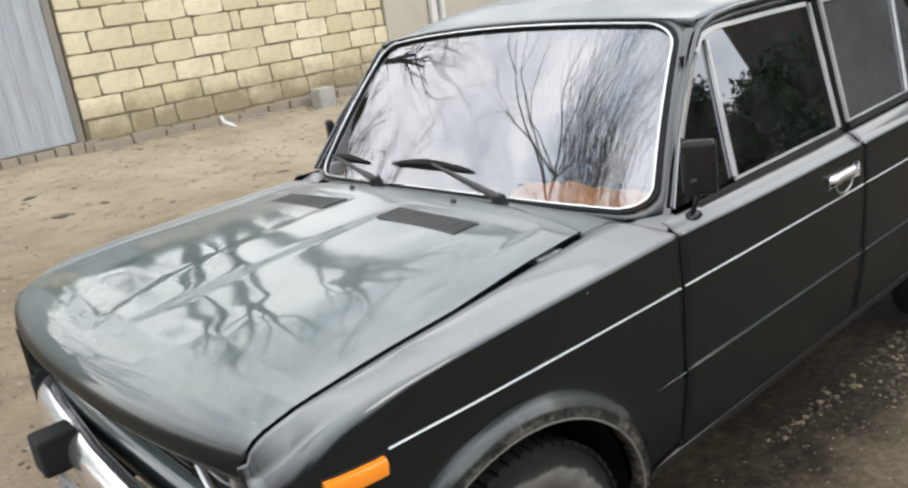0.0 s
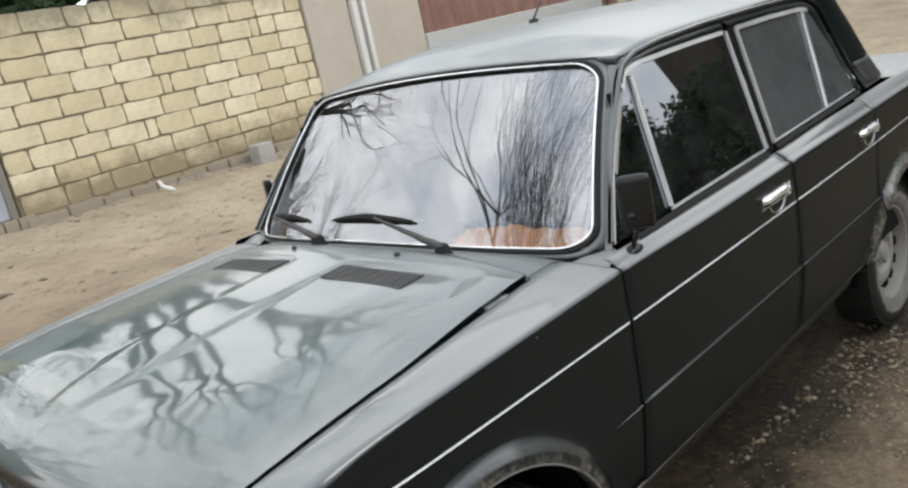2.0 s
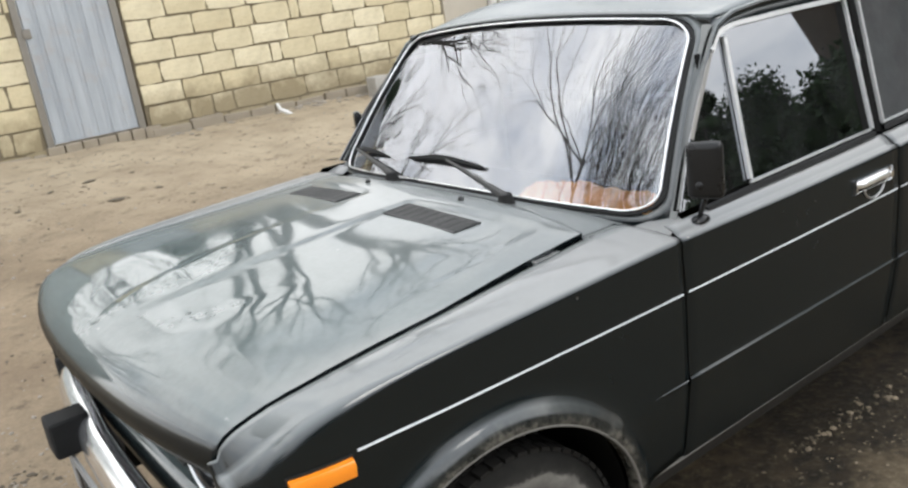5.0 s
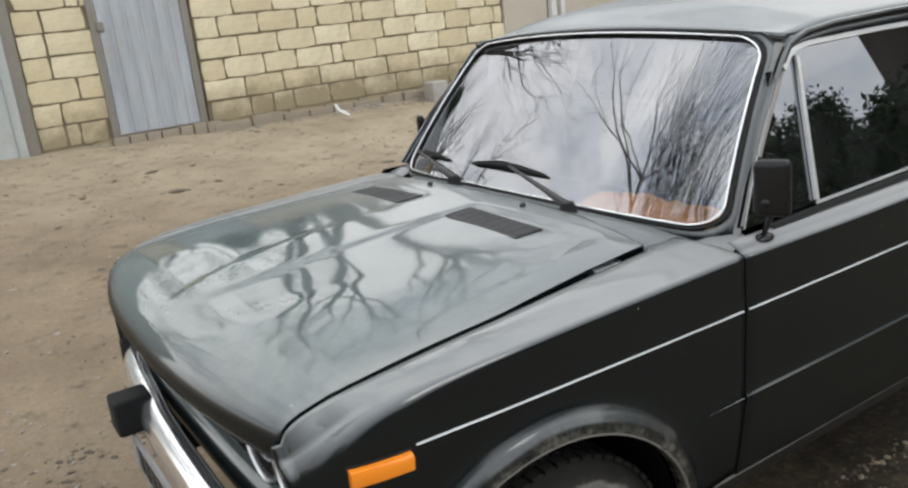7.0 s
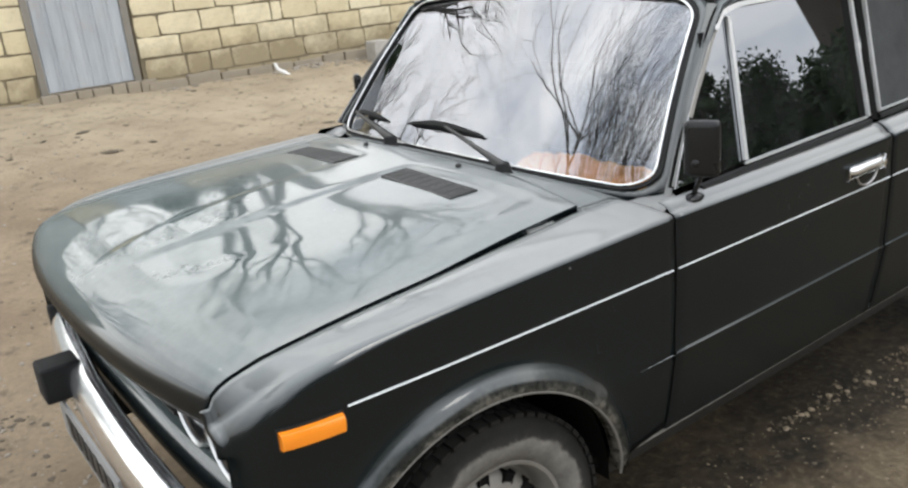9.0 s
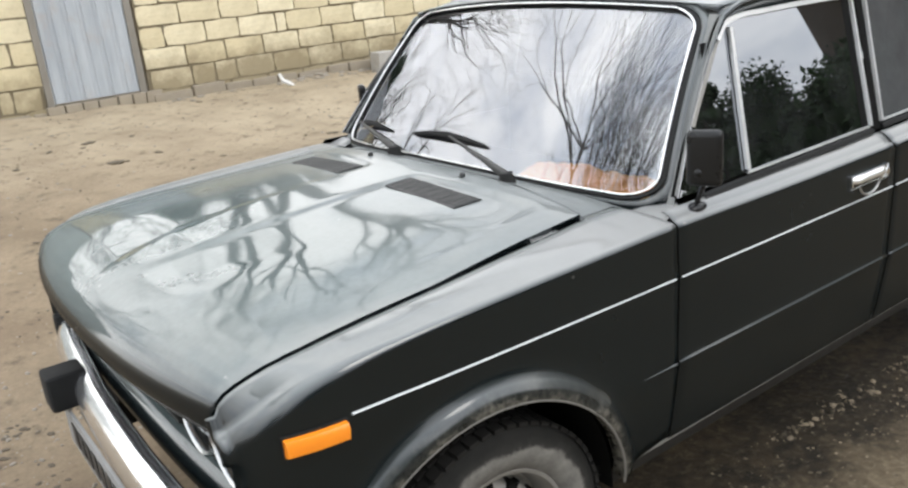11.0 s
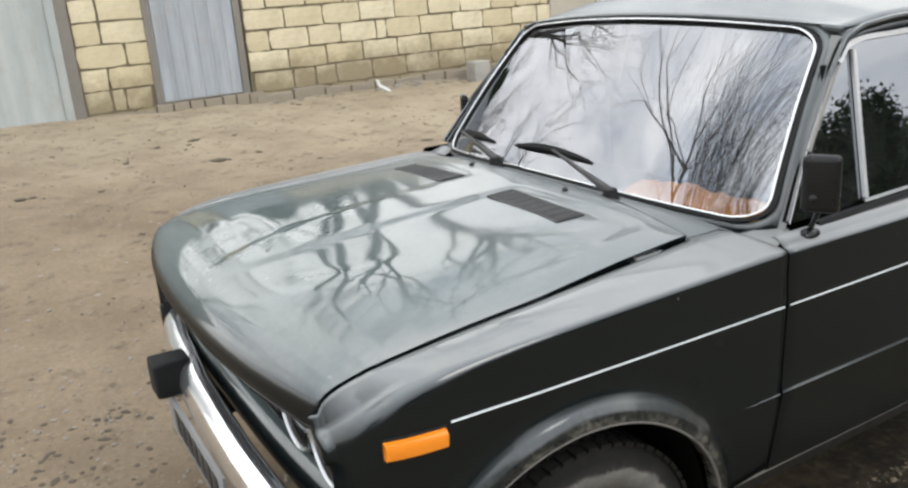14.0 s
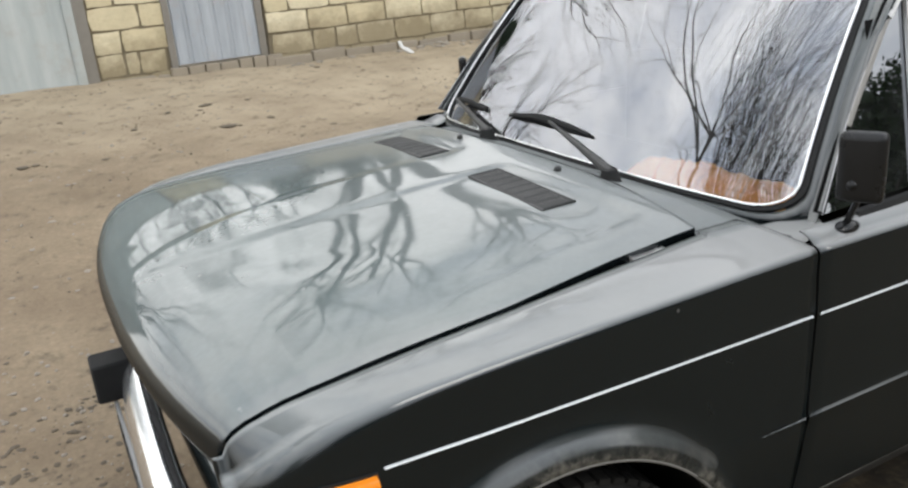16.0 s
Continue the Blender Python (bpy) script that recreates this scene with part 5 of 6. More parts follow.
    m.bump(m.mix(0.18, m.mix(0.6, mid, fine), m.voronoi(34.0)), 0.75, 0.02)
    return m.mat


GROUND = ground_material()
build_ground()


def pebbles(name, count, box, sizes, label, seed, material=None, clump=-2.0, flat=1.0):
    rng = random.Random(seed)
    verts, faces = [], []
    base = bmesh.new()
    bmesh.ops.create_icosphere(base, subdivisions=1, radius=1.0)
    bv = [v.co.copy() for v in base.verts]
    bf = [[v.index for v in f.verts] for f in base.faces]
    base.free()
    for _ in range(count):
        x, y = rng.uniform(box[0], box[1]), rng.uniform(box[2], box[3])
        if noise.noise(Vector((x * 1.7, y * 1.7, seed))) + 0.45 * noise.noise(Vector((x * 6, y * 6, seed))) < clump:
            continue
        s = sizes[0] + (sizes[1] - sizes[0]) * rng.random() ** 3
        m = Matrix.Rotation(rng.uniform(0, 6.28), 3, "Z")
        sc = (s * rng.uniform(0.8, 1.5), s * rng.uniform(0.7, 1.1), s * flat * rng.uniform(0.45, 0.8))
        z = ground_height(x, y) + sc[2] * 0.1
        n0 = len(verts)
        off = rng.uniform(0, 100)
        for v in bv:
            k = 1 + 0.35 * noise.noise(v * 1.3 + Vector((off, 0, 0)))
            verts.append(Vector((x, y, z)) + m @ Vector((v.x * sc[0] * k, v.y * sc[1] * k, v.z * sc[2] * k)))
        faces += [[n0 + i for i in f] for f in bf]
    return tagged(obj(name, verts, faces, material or STONES, None, "", False), label, "pebbles", kind="stuff")


def stone_material():
    m = Nodes("loose_stones")
    base = m.mix(m.island(), (0.040, 0.031, 0.019), (0.27, 0.215, 0.145))
    base = m.mix(m.ramp(m.noise(60.0, 5), (0.4, 0.0), (0.8, 0.4)), base, (0.16, 0.125, 0.09))
    m.set("Base Color", base).set("Roughness", 0.9)
    return m.mat


STONES = stone_material()
pebbles("gravel", 14000, (0.24, 3.4, -2.0, -0.62), (0.0022, 0.0120), "small brown and grey stones in damp soil beside the car", 3, None, 0.02)
pebbles("grit", 4200, (0.10, 3.6, -2.2, -0.60), (0.002, 0.007), "scattered grit on damp soil beside the car", 23)
pebbles("loose_stones", 1700, (-3.0, 5.5, 0.4, 6.2), (0.003, 0.015), "scattered small pale stones on dry dirt", 5, PEBBLE)
pebbles("front_gravel", 1500, (-2.0, -0.1, -1.6, 1.6), (0.003, 0.013), "small stones on the dirt before the car", 7, PEBBLE)
CRUMB = simple_material("dark_plant_litter", (0.055, 0.043, 0.029), (0.135, 0.106, 0.07), 30, (0.85, 0.95))
pebbles("litter", 4200, (-3.2, 4.5, 0.2, 6.2), (0.003, 0.011), "dark crumbs of soil and dry leaf litter", 13, CRUMB, 0.02)

pebbles("clods", 520, (-3.0, 4.4, 0.6, 6.0), (0.008, 0.055), "flat dark clods and bits of bark on dry dirt", 29, CRUMB, 0.10, 0.35)
pebbles("pale_chips", 320, (-3.0, 4.4, 0.6, 6.0), (0.005, 0.023), "flat pale stone chips on dry dirt", 31, PEBBLE, 0.10, 0.4)

pebbles("soil_crumbs", 2600, (-2.2, -0.35, -1.3, 1.5), (0.003, 0.018), "dark crumbs of damp soil before the car", 37, CRUMB, -0.05, 0.5)
pebbles("rubble", 420, (1.65, 5.4, 6.18, 6.50), (0.006, 0.05), "crumbled stone and soil along the wall's foot", 41, PEBBLE, -0.2, 0.7)


# ---- boundary wall ----
WALL_YAW = 2.3


def wall_y(x):
    return 6.32 + 0.0402 * x


def wall_pose(x, z, out=0.0):
    """A place on the wall's face, turned with it; out is towards the car."""
    return Matrix.Translation((x, wall_y(x) - out, z)) @ Matrix.Rotation(radians(WALL_YAW), 4, "Z")


def wall_box(name, x0, x1, z0, z1, out, back, material, parent=None, label="", bevel=0.0):
    m = wall_pose(x0, 0, 0)
    bm = box_bm(0, (x1 - x0) / math.cos(radians(WALL_YAW)), -out, back, z0, z1, bevel, 2, None, m)
    return part(name, bm, material, parent, label)


ROW, TOP = 0.20, 2.33
wall_main = tagged(wall_box("wall_north", 1.62, 5.42, 0.1, TOP - 0.012, -0.013, 0.20, MORTAR), "wall of yellow limestone blocks with dark joints", "wall", kind="structure")
wall_left = tagged(wall_box("wall_between_doors", 0.06, 0.70, 0.1, TOP - 0.012, -0.013, 0.20, MORTAR), "narrow piece of yellow limestone block wall", "wall", kind="structure")
wall_far = tagged(wall_box("wall_east", 12.45, 24.0, -0.3, 2.30, -0.02, 0.20, MORTAR), "far stretch of yellow limestone block wall", "wall", kind="structure")


def block_meshes(lengths):
    made = {}
    for n, l in enumerate(lengths):
        for variant in range(4):
            rng = random.Random(n * 10 + variant)
            bm = bmesh.new()
            nx, nz = 4, 2
            w, h = l - 0.014, ROW - 0.014
            front = [[None] * (nz + 1) for _ in range(nx + 1)]
            rows = []
            for i in range(nx + 1):
                row = []
                for j in range(nz + 1):
                    edge = i in (0, nx) or j in (0, nz)
                    x = w * i / nx + (rng.uniform(-0.007, 0.007) if edge else rng.uniform(-0.01, 0.01))
                    z = h * j / nz - h / 2 + rng.uniform(-0.006, 0.006)
                    if (i in (0, nx)) and (j in (0, nz)):
                        x += 0.006 if i == 0 else -0.006
                        z += 0.004 if j == 0 else -0.004
                    row.append((x, rng.uniform(-0.004, 0.003) + (0.003 if edge else -0.002), z))
                rows.append(row)
            grid_bm(rows, bm)
            # sides
            loop = [rows[i][0] for i in range(nx + 1)] + [rows[nx][j] for j in range(1, nz + 1)] + [rows[i][nz] for i in range(nx - 1, -1, -1)] + [rows[0][j] for j in range(nz - 1, 0, -1)]
            grid_bm([loop, [(x, 0.05, z) for x, y, z in loop]], bm, closed=True)
            bmesh.ops.remove_doubles(bm, verts=bm.verts, dist=0.0003)
            bmesh.ops.recalc_face_normals(bm, faces=bm.faces)
            me = bpy.data.meshes.new("block")
            bm.to_mesh(me)
            bm.free()
            me.materials.append(BLOCK)
            made[(n, variant)] = me
    return made


LENGTHS = [0.42, 0.36, 0.24, 0.12]
MESHES = block_meshes(LENGTHS)


def lay_blocks(parent, x0, x1, rows, seed, top):
    rng = random.Random(seed)
    for r in range(rows):
        z = top - ROW * (r + 0.5)
        x = x0 + ((0.0 if r % 2 else -0.21) if x1 - x0 > 2 else -rng.choice((0.0, 0.14, 0.2)))
        while x < x1 - 0.05:
            n = 0 if rng.random() < 0.80 else rng.choice((1, 1, 2, 3))
            l = LENGTHS[n]
            if x < x0:
                if x + l - x0 < 0.10:
                    x += l
                    continue
                n = min(range(4), key=lambda k: abs(LENGTHS[k] - (x + l - x0)))
                l, x = LENGTHS[n], x0
            if x + l > x1 + 0.02:
                n = min(range(4), key=lambda k: abs(LENGTHS[k] - (x1 - x)))
                l = LENGTHS[n]
            ob = new("block", MESHES[(n, rng.randrange(4))])
            ob.matrix_world = wall_pose(x + 0.007, z + rng.uniform(-0.003, 0.003), rng.uniform(-0.003, 0.005))
            ob.parent = parent
            x += l


# ---- doors and gates ----
def sheet_gate(name, x0, x1, z0, z1, material, ribs, label):
    gate = tagged(wall_box(name, x0, x1, z0, z1, 0.0, 0.02, material), label, "door", kind="structure")
    width = x1 - x0
    for k in range(ribs):
        x = x0 + width * (k + 0.5) / ribs
        m = wall_pose(x, 0, 0)
        bm = bmesh.new()
        hw = width / ribs * 0.40
        prof = [(-hw, 0.0), (-hw * 0.82, -0.010), (hw * 0.82, -0.010), (hw, 0.0)]
        rows = [[tuple(m @ Vector((px, py - 0.001, z))) for px, py in prof] for z in (z0 + 0.004, (z0 + z1) / 2, z1 - 0.004)]
        part("folded_sheet", grid_bm(rows, bm), material, gate, "", True, 20)
    return gate


grey_door = sheet_gate("door_1", 0.74, 1.53, 0.56, 2.36, DOOR_PAINT, 6, "closed grey-blue sheet metal door with vertical folds")
for x0, x1 in ((0.685, 0.745), (1.525, 1.59)):
    wall_box("door_post", x0, x1, 0.50, 2.38, 0.02, 0.06, FRAME_STEEL, grey_door, "weathered steel door post", 0.004)
wall_box("latch", 0.735, 0.80, 1.50, 1.58, 0.035, -0.012, FRAME_STEEL, grey_door, "rusty latch", 0.004)
left_gate = sheet_gate("gate_1", -3.6, -0.12, 0.50, 2.5, GATE_PAINT, 3, "closed pale green-grey sheet metal gate")
wall_box("gate_post", -0.12, -0.045, 0.44, 2.5, 0.03, 0.05, GATE_PAINT, left_gate, "grey gate frame", 0.004)
wall_box("gate_post", -0.045, 0.055, 0.36, 2.5, 0.02, 0.08, FRAME_STEEL, left_gate, "weathered brown-grey gate post", 0.006)
# near-black board painting in the shade below the gate
wall_box("gate_shadow_board", -3.6, -0.05, 0.30, 0.485, -0.06, 0.10, LINER, left_gate, "dark board standing in for the shade under the gate")

threshold = tagged(wall_box("threshold", 0.66, 1.62, 0.30, 0.535, -0.01, 0.18, MORTAR), "stone threshold under the grey door", "threshold", kind="structure")
rng = random.Random(11)
x = 0.66
while x < 1.60:
    l = rng.uniform(0.13, 0.19)
    wall_box("kerb_stone", x + 0.006, x + l - 0.006, 0.36, 0.545 + rng.uniform(-0.008, 0.006), 0.045 + rng.uniform(-0.008, 0.01), 0.05, KERB, threshold, "", 0.012)
    x += l

# rough footing stones, half buried along the wall
rng = random.Random(19)
for wall, xa, xb in ((wall_main, 1.63, 5.36), (wall_left, 0.07, 0.66)):
    x = xa
    while x < xb - 0.08:
        l = min(rng.uniform(0.22, 0.48), xb - x)
        m = wall_pose(x + 0.008, 0, 0)
        bm = box_bm(0, l - 0.016, -0.030 - rng.uniform(0.0, 0.035), 0.06, 0.30, 0.522 + rng.uniform(-0.040, 0.008), 0.020, 2)
        for v in bm.verts:
            v.co += Vector(noise.noise_vector(v.co * 9.0 + Vector((x * 7, 0, 0)))) * 0.012
            v.co = m @ v.co
        part("footing_stone", bm, KERB, wall)
        x += l

# rendered pier, pipes, plinth and brown gate further along
tagged(wall_box("pier", 5.42, 6.10, -0.2, 2.5, 0.03, 0.22, RENDER_COAT), "weathered cement-rendered pier", "wall", kind="structure")
tagged(wall_box("wall_rendered", 6.10, 7.42, -0.2, 2.5, 0.0, 0.22, RENDER_COAT), "cracked cement-rendered wall", "wall", kind="structure")
for xx, ww in ((6.14, 0.09), (6.30, 0.07)):
    tagged(wall_box("downpipe", xx, xx + ww, 0.3, 2.5, 0.09, -0.005, WHITE, None, "", 0.015), "pale square downpipe on a rendered wall", "pipe", "downpipes on the wall")
tagged(wall_box("plinth", 7.42, 12.0, -0.4, 1.33, 0.04, 0.25, CONCRETE), "pale concrete plinth under a brown gate", "wall", kind="structure")
brown_gate = sheet_gate("gate_2", 7.44, 11.9, 1.34, 2.9, BROWN_PAINT, 12, "closed red-brown sheet metal gate")
wall_box("gate_post", 12.0, 12.45, -0.4, 2.4, 0.0, 0.2, MORTAR, brown_gate)
tagged(wall_box("steel_post", 12.20, 12.42, -0.2, 2.6, 0.10, -0.002, BROWN_PAINT, None, "", 0.01), "brown square steel post by the far wall", "post")

# pale block and a white splinter by the wall
bx, by = 4.15, 6.20
bz = ground_height(bx, by)
tagged(part("plaster_block", box_bm(bx - 0.10, bx + 0.10, by - 0.10, by + 0.10, bz - 0.02, bz + 0.22, 0.02, 3), OLD_PLASTER), "pale chipped plaster block on the dirt by the wall", "block")
sx, sy = 2.93, 6.12
bm = tube_bm([(sx - 0.045, sy + 0.06, ground_height(sx, sy) + 0.125), (sx - 0.03, sy + 0.03, ground_height(sx, sy) + 0.06), (sx + 0.01, sy - 0.01, ground_height(sx, sy) + 0.03), (sx + 0.05, sy - 0.06, ground_height(sx, sy) - 0.004)], [0.017, 0.020, 0.024, 0.014], 7)
tagged(part("wood_splinter", bm, WHITE), "white wood splinter leaning at the wall's foot", "stick")


# ---- trees ----
def build_tree(at, height, seed, trunks=1, spread=0.55, levels=5, limbs=(), label="leafless tree with many thin branches"):
    rng = random.Random(seed)
    tree = thing("tree", label, "tree", "leafless trees")
    tree.location = at
    trunk_bm, twig_bm = bmesh.new(), bmesh.new()

    def grow(p, d, length, radius, level):
        n = 4 if level < 3 else 3
        pts, rad = [p.copy()], [radius]
        for k in range(n):
            d = (d + Vector((rng.uniform(-1, 1), rng.uniform(-1, 1), rng.uniform(-0.5, 0.8))) * (0.16 + 0.05 * level)).normalized()
            p = p + d * length / n
            pts.append(p.copy())
            rad.append(radius * (1 - 0.45 * (k + 1) / n))
        tube_bm(pts, rad, 8 if level < 2 else (5 if level < 4 else 3), bm=trunk_bm if level < 2 else twig_bm)
        if level >= levels:
            return
        for k in range(rng.choice((2, 3, 3)) if level else 4):
            i = n if k < 2 else rng.randrange(1, n)
            q = pts[i]
            axis = Vector((rng.uniform(-1, 1), rng.uniform(-1, 1), rng.uniform(-0.2, 0.6)))
            nd = (d + axis * (spread + 0.12 * level)).normalized()
            grow(q, nd, length * rng.uniform(0.58, 0.82), rad[i] * rng.uniform(0.55, 0.8), level + 1)

    if limbs:
        # a slim trunk that forks into given limbs
        fork = Vector((2.3, 1.30, height * 0.435))
        tube_bm([(0, 0, -0.1), (0.35, 0.15, height * 0.15), (1.1, 0.7, height * 0.29), fork], [0.10, 0.085, 0.06, 0.04], 8, bm=trunk_bm)
        for way, length, radius in limbs:
            low = Vector((1.1, 0.7, height * 0.29)).lerp(fork, rng.choice((1.0, 1.0, 0.8, 0.55)))
            grow(low, Vector(way).normalized(), length, radius, 2)
        # upright whips along a side limb
        side = [Vector((1.1, 0.7, height * 0.29)), Vector((0.9, 0.4, height * 0.38)), Vector((0.4, 0.0, height * 0.46)), Vector((-0.7, -0.9, height * 0.53))]
        tube_bm(side, [0.04, 0.032, 0.024, 0.012], 6, bm=twig_bm)
        for k in range(310):
            f = rng.random()
            p = fork.lerp(side[3], f) + Vector((rng.uniform(-0.25, 0.25), rng.uniform(-0.25, 0.25), rng.uniform(-0.1, 0.9)))
            d = Vector((3.1 - 0.8 * f + rng.uniform(-0.25, 0.25), 3.2 - 1.5 * f + rng.uniform(-0.25, 0.25), 3.1 + rng.uniform(-0.4, 1.3))).normalized()
            length = rng.uniform(1.6, 5.4)
            if k >= 190:
                # shoots arching towards the car, unseen, added to darken the windscreen's reflection
                d = Vector((4.4 + rng.uniform(-0.6, 0.8), 0.9 + rng.uniform(-0.9, 0.7), 2.3 + rng.uniform(-0.7, 0.9))).normalized()
                length = rng.uniform(2.4, 6.4)
            bend = Vector((rng.uniform(-0.3, 0.3), rng.uniform(-0.3, 0.3), rng.uniform(-0.1, 0.5)))
            root = side[1].lerp(side[3], f)
            r = rng.uniform(0.004, 0.0095)
            pts = [root, root.lerp(p, 0.6)] + [p + d * length * j / 5 + bend * (j / 5) ** 2 + Vector((rng.uniform(-1, 1), rng.uniform(-1, 1), rng.uniform(-1, 1))) * 0.035 for j in range(6)]
            if k >= 190:
                r *= 0.7
                pts = [root, root.lerp(p, 0.6)] + [p + d * length * j / 5 + bend * (j / 5) ** 2 for j in range(6)]
            tube_bm(pts, [r * 1.2, r * 1.2, r * 1.1, r, r * 0.9, r * 0.8, r * 0.65, r * 0.4], 4, bm=twig_bm)
        trunks = 0
    for k in range(trunks):
        a = k * math.tau / max(trunks, 1) + rng.uniform(0, 1)
        lean = 0.0 if trunks == 1 else 0.38
        grow(Vector((0.12 * math.cos(a), 0.12 * math.sin(a), -0.1)), Vector((lean * math.cos(a), lean * math.sin(a), 1)).normalized(), height * 0.30, height * 0.026 * (1 if trunks == 1 else 0.8), 0)
    part("trunk", trunk_bm, BARK, tree)
    part("twigs", twig_bm, BARK, tree, "fine bare twigs")
    return tree


def build_leafy(at, height, width, seed, label):
    rng = random.Random(seed)
    tree = thing("evergreen_tree", label, "tree", "bushy trees round the yard")
    tree.location = at
    bm = tube_bm([(0, 0, -0.2), (0.05, 0.02, height * 0.35), (-0.05, 0.05, height * 0.75)], [0.14, 0.10, 0.03], 8)
    centres = []
    for k in range(26):
        a, r = rng.uniform(0, math.tau), width * 0.5 * rng.random() ** 0.5
        z = height * rng.uniform(0.10, 0.97)
        r *= 1 - 0.5 * (z / height) ** 2
        c = Vector((r * math.cos(a), r * math.sin(a), z))
        centres.append(c)
        tube_bm([(0, 0, z * 0.6), tuple(c * 0.6 + Vector((0, 0, z * 0.3))), tuple(c)], [0.04, 0.025, 0.008], 5, bm=bm)
    part("trunk", bm, BARK, tree)
    verts, faces = [], []
    for c in centres:
        for _ in range(900):
            o = Vector((rng.gauss(0, 1), rng.gauss(0, 1), rng.gauss(0, 0.8)))
            o *= width * 0.12 * rng.random() ** 0.4 / max(o.length, 0.01) * (1.0 + 0.6 * noise.noise(o * 2.0 + c))
            p = c + o
            s = rng.uniform(0.035, 0.085)
            u = Vector((rng.uniform(-1, 1), rng.uniform(-1, 1), rng.uniform(-1, 1))).normalized()
            w = u.orthogonal().normalized()
            n0 = len(verts)
            verts += [p - u * s, p + w * s * 0.4, p + u * s, p - w * s * 0.4]
            faces.append((n0, n0 + 1, n0 + 2, n0 + 3))
    # a dense dark heart inside the leaves
    heart = bmesh.new()
    for c in centres:
        m = Matrix.Translation(c * 0.9) @ Matrix.Diagonal((width * 0.10, width * 0.10, width * 0.09, 1))
        bmesh.ops.create_icosphere(heart, subdivisions=2, radius=1.0, matrix=m)
    for v in heart.verts:
        v.co += Vector(noise.noise_vector(v.co * 2.5)) * 0.12
    part("inner_foliage", heart, LEAF, tree, "dense dark inner foliage")
    obj("crown", verts, faces, LEAF, tree, "dark green leaves", False)
    return tree


def build_spreading_tree(at, seed, stems, limbs, label):
    """An old tree: stems from one foot that meet the given limbs, each limb forking three more times."""
    rng = random.Random(seed)
    tree = thing("tree", label, "tree", "leafless trees")
    tree.location = at
    trunk_bm, twig_bm = bmesh.new(), bmesh.new()

    def grow(p, d, length, radius, level, slim):
        n = 6 if level < 2 else 4
        pts, rad = [p.copy()], [radius]
        for k in range(n):
            d = (d + Vector((rng.uniform(-1, 1), rng.uniform(-1, 1), rng.uniform(-0.6, 0.7))) * (0.15 + 0.05 * level)).normalized()
            p = p + d * length / n
            pts.append(p.copy())
            rad.append(radius * (1 - 0.50 * (k + 1) / n))
        tube_bm(pts, [q * slim for q in rad], 8 if level == 0 else (6 if level == 1 else 4), bm=trunk_bm if level == 0 else twig_bm)
        if level >= 4:
            return
        thin = radius < 0.03
        for k in range(((7, 5, 3, 2) if thin else (5, 4, 3, 2))[level]):
            i = n if k < 1 else rng.randrange(2, n + 1)
            side = Vector((rng.uniform(-1, 1), rng.uniform(-1, 1), rng.uniform(-1.0, 0.1) if thin else rng.uniform(-0.45, 0.5)))
            grow(pts[i], (d + side * (0.75 + 0.1 * level)).normalized(), length * rng.uniform(0.40, 0.60), rad[i] * rng.uniform(0.55, 0.82), level + 1, slim)

    for foot, top, radius in stems:
        f, t = Vector(foot), Vector(top)
        bend = Vector((rng.uniform(-0.15, 0.15), rng.uniform(-0.1, 0.1), 0))
        tube_bm([f, f.lerp(t, 0.3) + bend, f.lerp(t, 0.65) - bend * 0.6, t], [radius * 1.35, radius * 1.05, radius * 0.92, radius * 0.85], 10, bm=trunk_bm)
    for stem, way, length, radius in limbs:
        # limbs that reach far out to the side are slim for their length
        slim = 0.45 if way[0] < -1.5 else 1.0
        grow(Vector(stems[stem][1]) - Vector((0, 0, rng.uniform(0.0, 0.5))), Vector(way).normalized(), length, radius, 0, slim)
    part("trunk", trunk_bm, BARK, tree)
    part("twigs", twig_bm, BARK, tree, "crooked bare branches and twigs")
    return tree


OLD_STEMS = (((-0.10, 0, -0.2), (-0.32, -0.25, 2.6), 0.125), ((0.12, 0.05, -0.2), (0.22, -0.15, 3.0), 0.14))
OLD_LIMBS = (
    (0, (-1.8, -0.3, 2.2), 4.0, 0.085), (0, (-0.9, -0.6, 3.0), 4.8, 0.090), (1, (-0.2, 0.2, 3.0), 5.0, 0.095), (1, (0.8, -0.6, 2.9), 4.8, 0.090), (0, (-1.1, 0.6, 2.6), 3.6, 0.075),
    (1, (2.2, -0.4, 2.2), 4.6, 0.082), (1, (1.7, 0.5, 2.6), 4.2, 0.075), (0, (-0.2, -1.2, 2.5), 4.0, 0.070), (0, (-2.9, -3.8, 4.9), 5.2, 0.022), (0, (-2.0, -3.4, 4.8), 5.2, 0.020), (0, (-2.4, -2.6, 4.4), 4.8, 0.018),
)
build_spreading_tree((3.3, 8.7, ground_height(3.3, 8.7)), 5, OLD_STEMS, OLD_LIMBS, "old leafless tree with thick crooked limbs behind the wall")
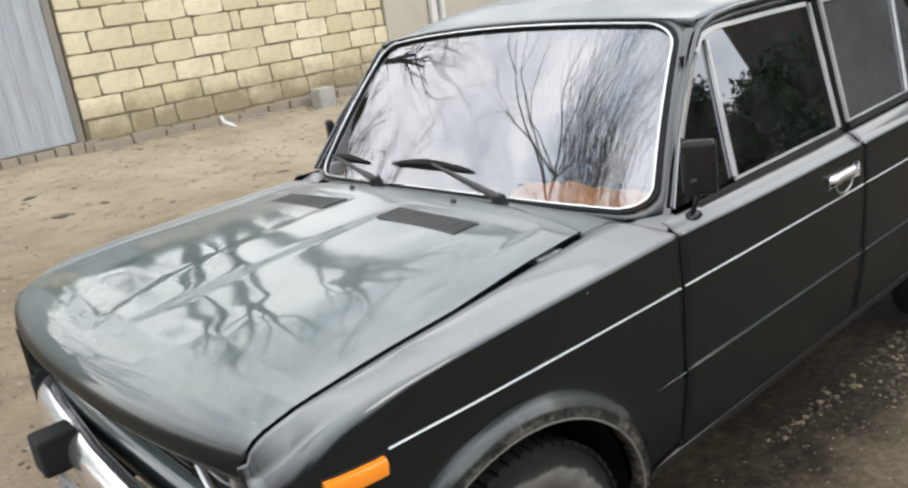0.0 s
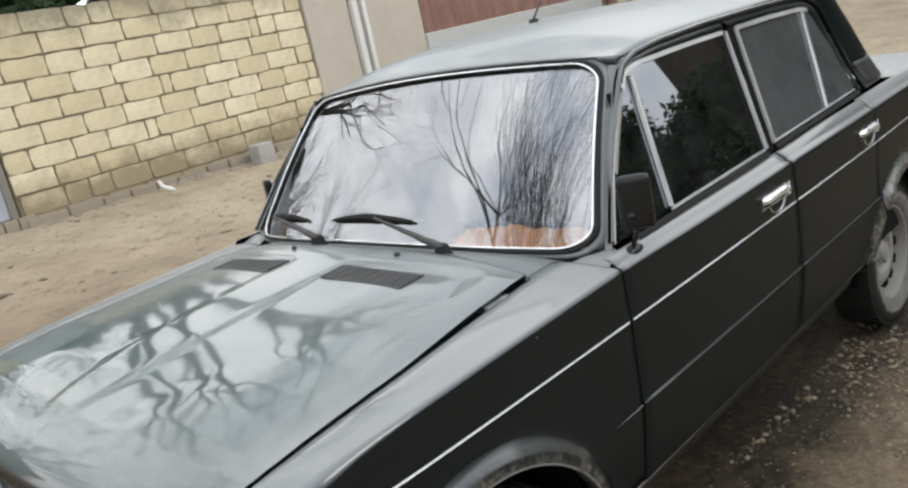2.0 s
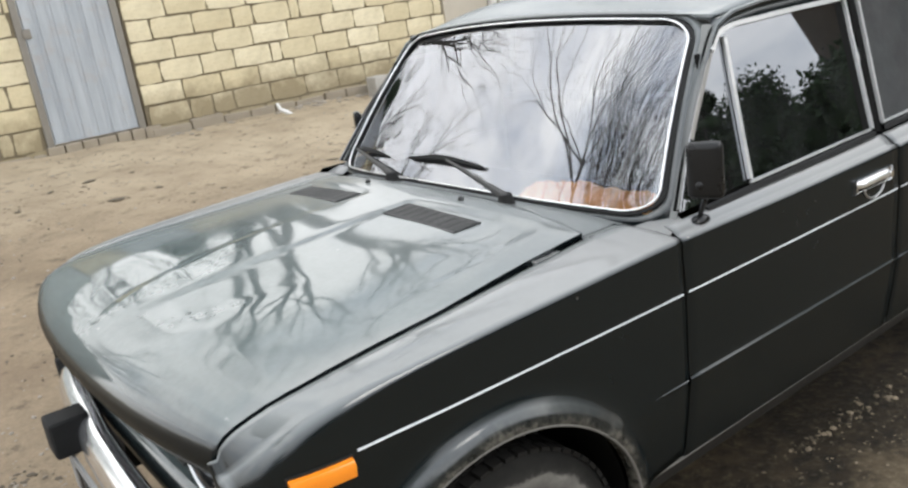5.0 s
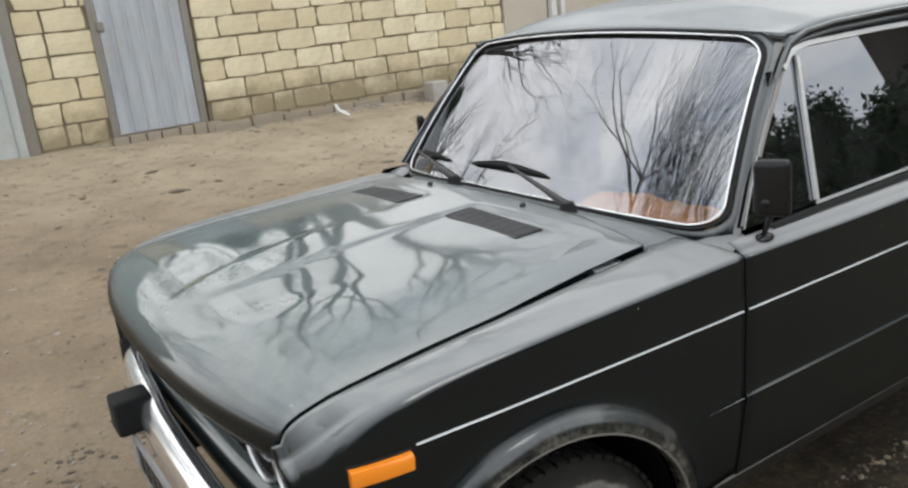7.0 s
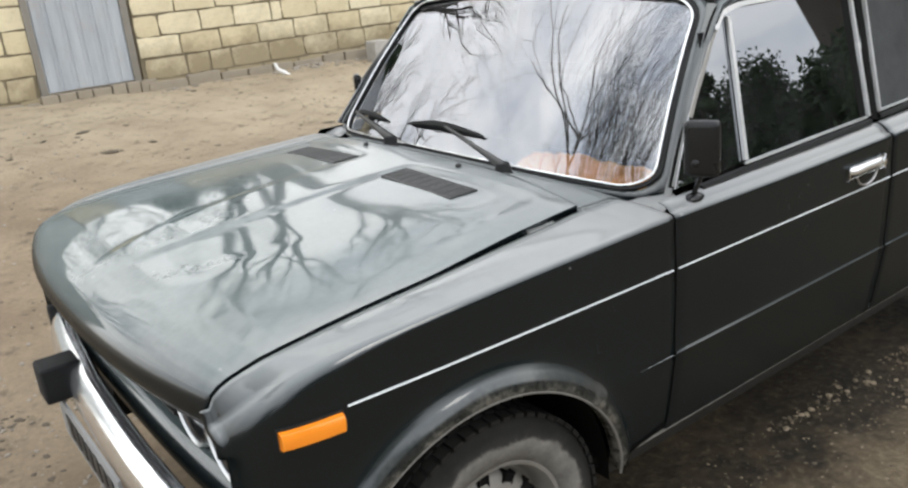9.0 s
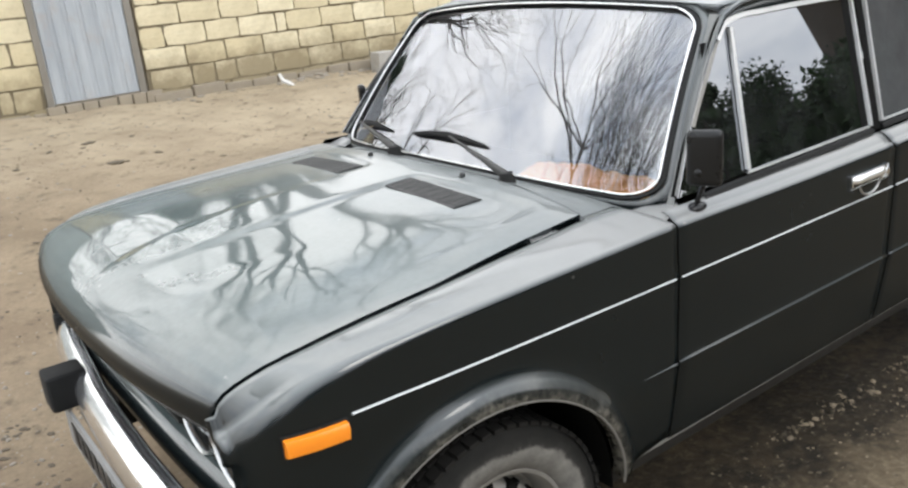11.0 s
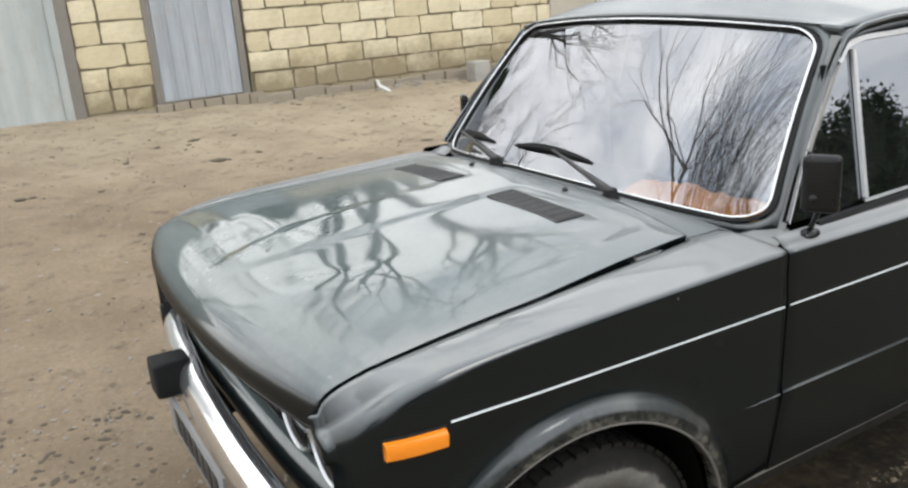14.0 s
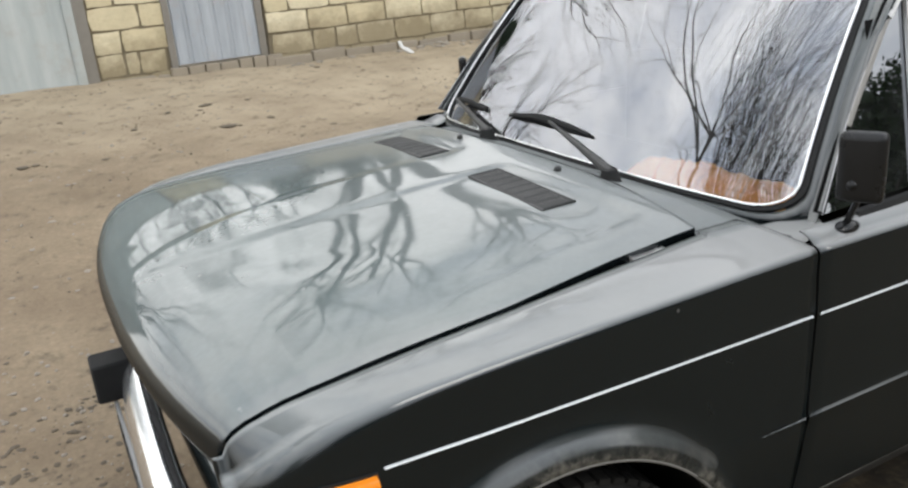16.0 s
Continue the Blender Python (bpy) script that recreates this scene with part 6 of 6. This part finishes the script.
for (tx, ty), sd, top, size, label in (
    ((1.0, 10.6), 41, 2.3, 0.80, "low spreading leafless tree beyond the wall"),
    ((-3.8, 9.9), 43, 2.9, 0.90, "thin leafless tree beyond the gate"),
):
    low_limbs = [(0, (math.cos(a) * 0.9, math.sin(a) * 0.5, 1.0 + 0.3 * (k % 2)), 3.2 * size, 0.048 * size) for k, a in enumerate((0.2, 0.9, 1.7, 2.4, 3.1, 4.4, 5.4))]
    build_spreading_tree((tx, ty, ground_height(tx, ty)), sd, (((0, 0, -0.2), (0.1, -0.1, top), 0.075 * size),), low_limbs, label)
for (tx, ty), h, sd, tr in [((0.2, 11.2), 7.0, 33, 3), ((-2.6, 12.0), 6.2, 61, 3), ((8.8, 11.5), 6.5, 14, 2), ((1.6, 12.5), 5.2, 51, 3)]:
    build_tree((tx, ty, ground_height(tx, ty)), h, sd, tr)
# a slim forked tree before the car
FORK_LIMBS = (
    ((2.3, 3.8, 1.0), 3.6, 0.026), ((2.2, 2.7, 3.0), 4.6, 0.026), ((2.4, 3.3, 1.9), 4.4, 0.026), ((1.05, 0.4, 1.6), 2.4, 0.030), ((0.3, 1.4, 1.6), 2.4, 0.024),
    ((-0.4, -0.5, 2.0), 2.2, 0.026), ((1.8, 1.0, 2.4), 3.0, 0.026), ((0.6, 1.8, 1.0), 2.5, 0.020), ((1.6, 0.2, 2.2), 2.8, 0.022),
)
build_tree((-5.6, 1.0, ground_height(-5.6, 1.0)), 14.5, 8, 1, 0.45, 6, FORK_LIMBS, "slim leaning leafless tree with fine twigs")
# those outside the side windows' reflection are unseen, added to close its horizon
for (tx, ty), h, wd, sd in (((10.6, -5.0), 3.0, 3.4, 1), ((13.5, -9.6), 3.9, 4.6, 2), ((10.6, -8.6), 4.1, 1.7, 12), ((4.5, -8.5), 3.2, 4.6, 4), ((-1.5, -9.5), 3.4, 5.0, 5), ((-7.0, -7.0), 3.6, 4.5, 6), ((19.0, -8.0), 4.5, 6.0, 9)):
    build_leafy((tx, ty, ground_height(tx, ty)), h, wd, sd, "dense dark green bushy tree behind the yard")

for (tx, ty), h, wd, sd in (((1.9, 7.9), 2.9, 2.4, 21), ((3.3, 7.7), 2.7, 2.0, 22)):
    build_leafy((tx, ty, ground_height(tx, ty)), h, wd, sd, "scrubby dark bush behind the limestone wall")


def build_house(x0, x1, y0, y1, eaves, ridge):
    """A plain neighbouring house, its gables to the yard and the lane."""
    house = thing("house", "brown plastered house with a dull metal roof beyond the yard", "house", at=(x0, y0, ground_height(x0, y0)))
    w, d = x1 - x0, y1 - y0
    bm = box_bm(0, w, 0, d, -0.3, eaves)
    part("wall", bm, HOUSE_PLASTER, house)
    rows = [[(-0.35, y, z), (w / 2, y, z + ridge - eaves), (w + 0.35, y, z)] for y, z in ((-0.3, eaves - 0.05), (d + 0.3, eaves - 0.05))]
    thick(part("roof", grid_bm(rows), STEEL, house, "weathered grey metal roof", False), 0.04)
    rows = [[(0, y, eaves), (w / 2, y, ridge - 0.09), (w, y, eaves)] for y in (0.0, 0.12)]
    part("gable", grid_bm(rows), HOUSE_PLASTER, house)
    return house


HOUSE_PLASTER = simple_material("brown_house_plaster", (0.050, 0.040, 0.029), (0.095, 0.077, 0.056), 5, (0.9, 1.0), 0.0, 0.4, 0.01)
build_house(13.0, 19.0, -7.3, 1.5, 5.4, 7.0)

# ---- single blocks of the walls ----
lay_blocks(wall_main, 1.62, 5.42, 11, 2, TOP)
lay_blocks(wall_left, 0.06, 0.70, 11, 4, TOP)
lay_blocks(wall_far, 12.45, 20.0, 9, 6, 2.30)
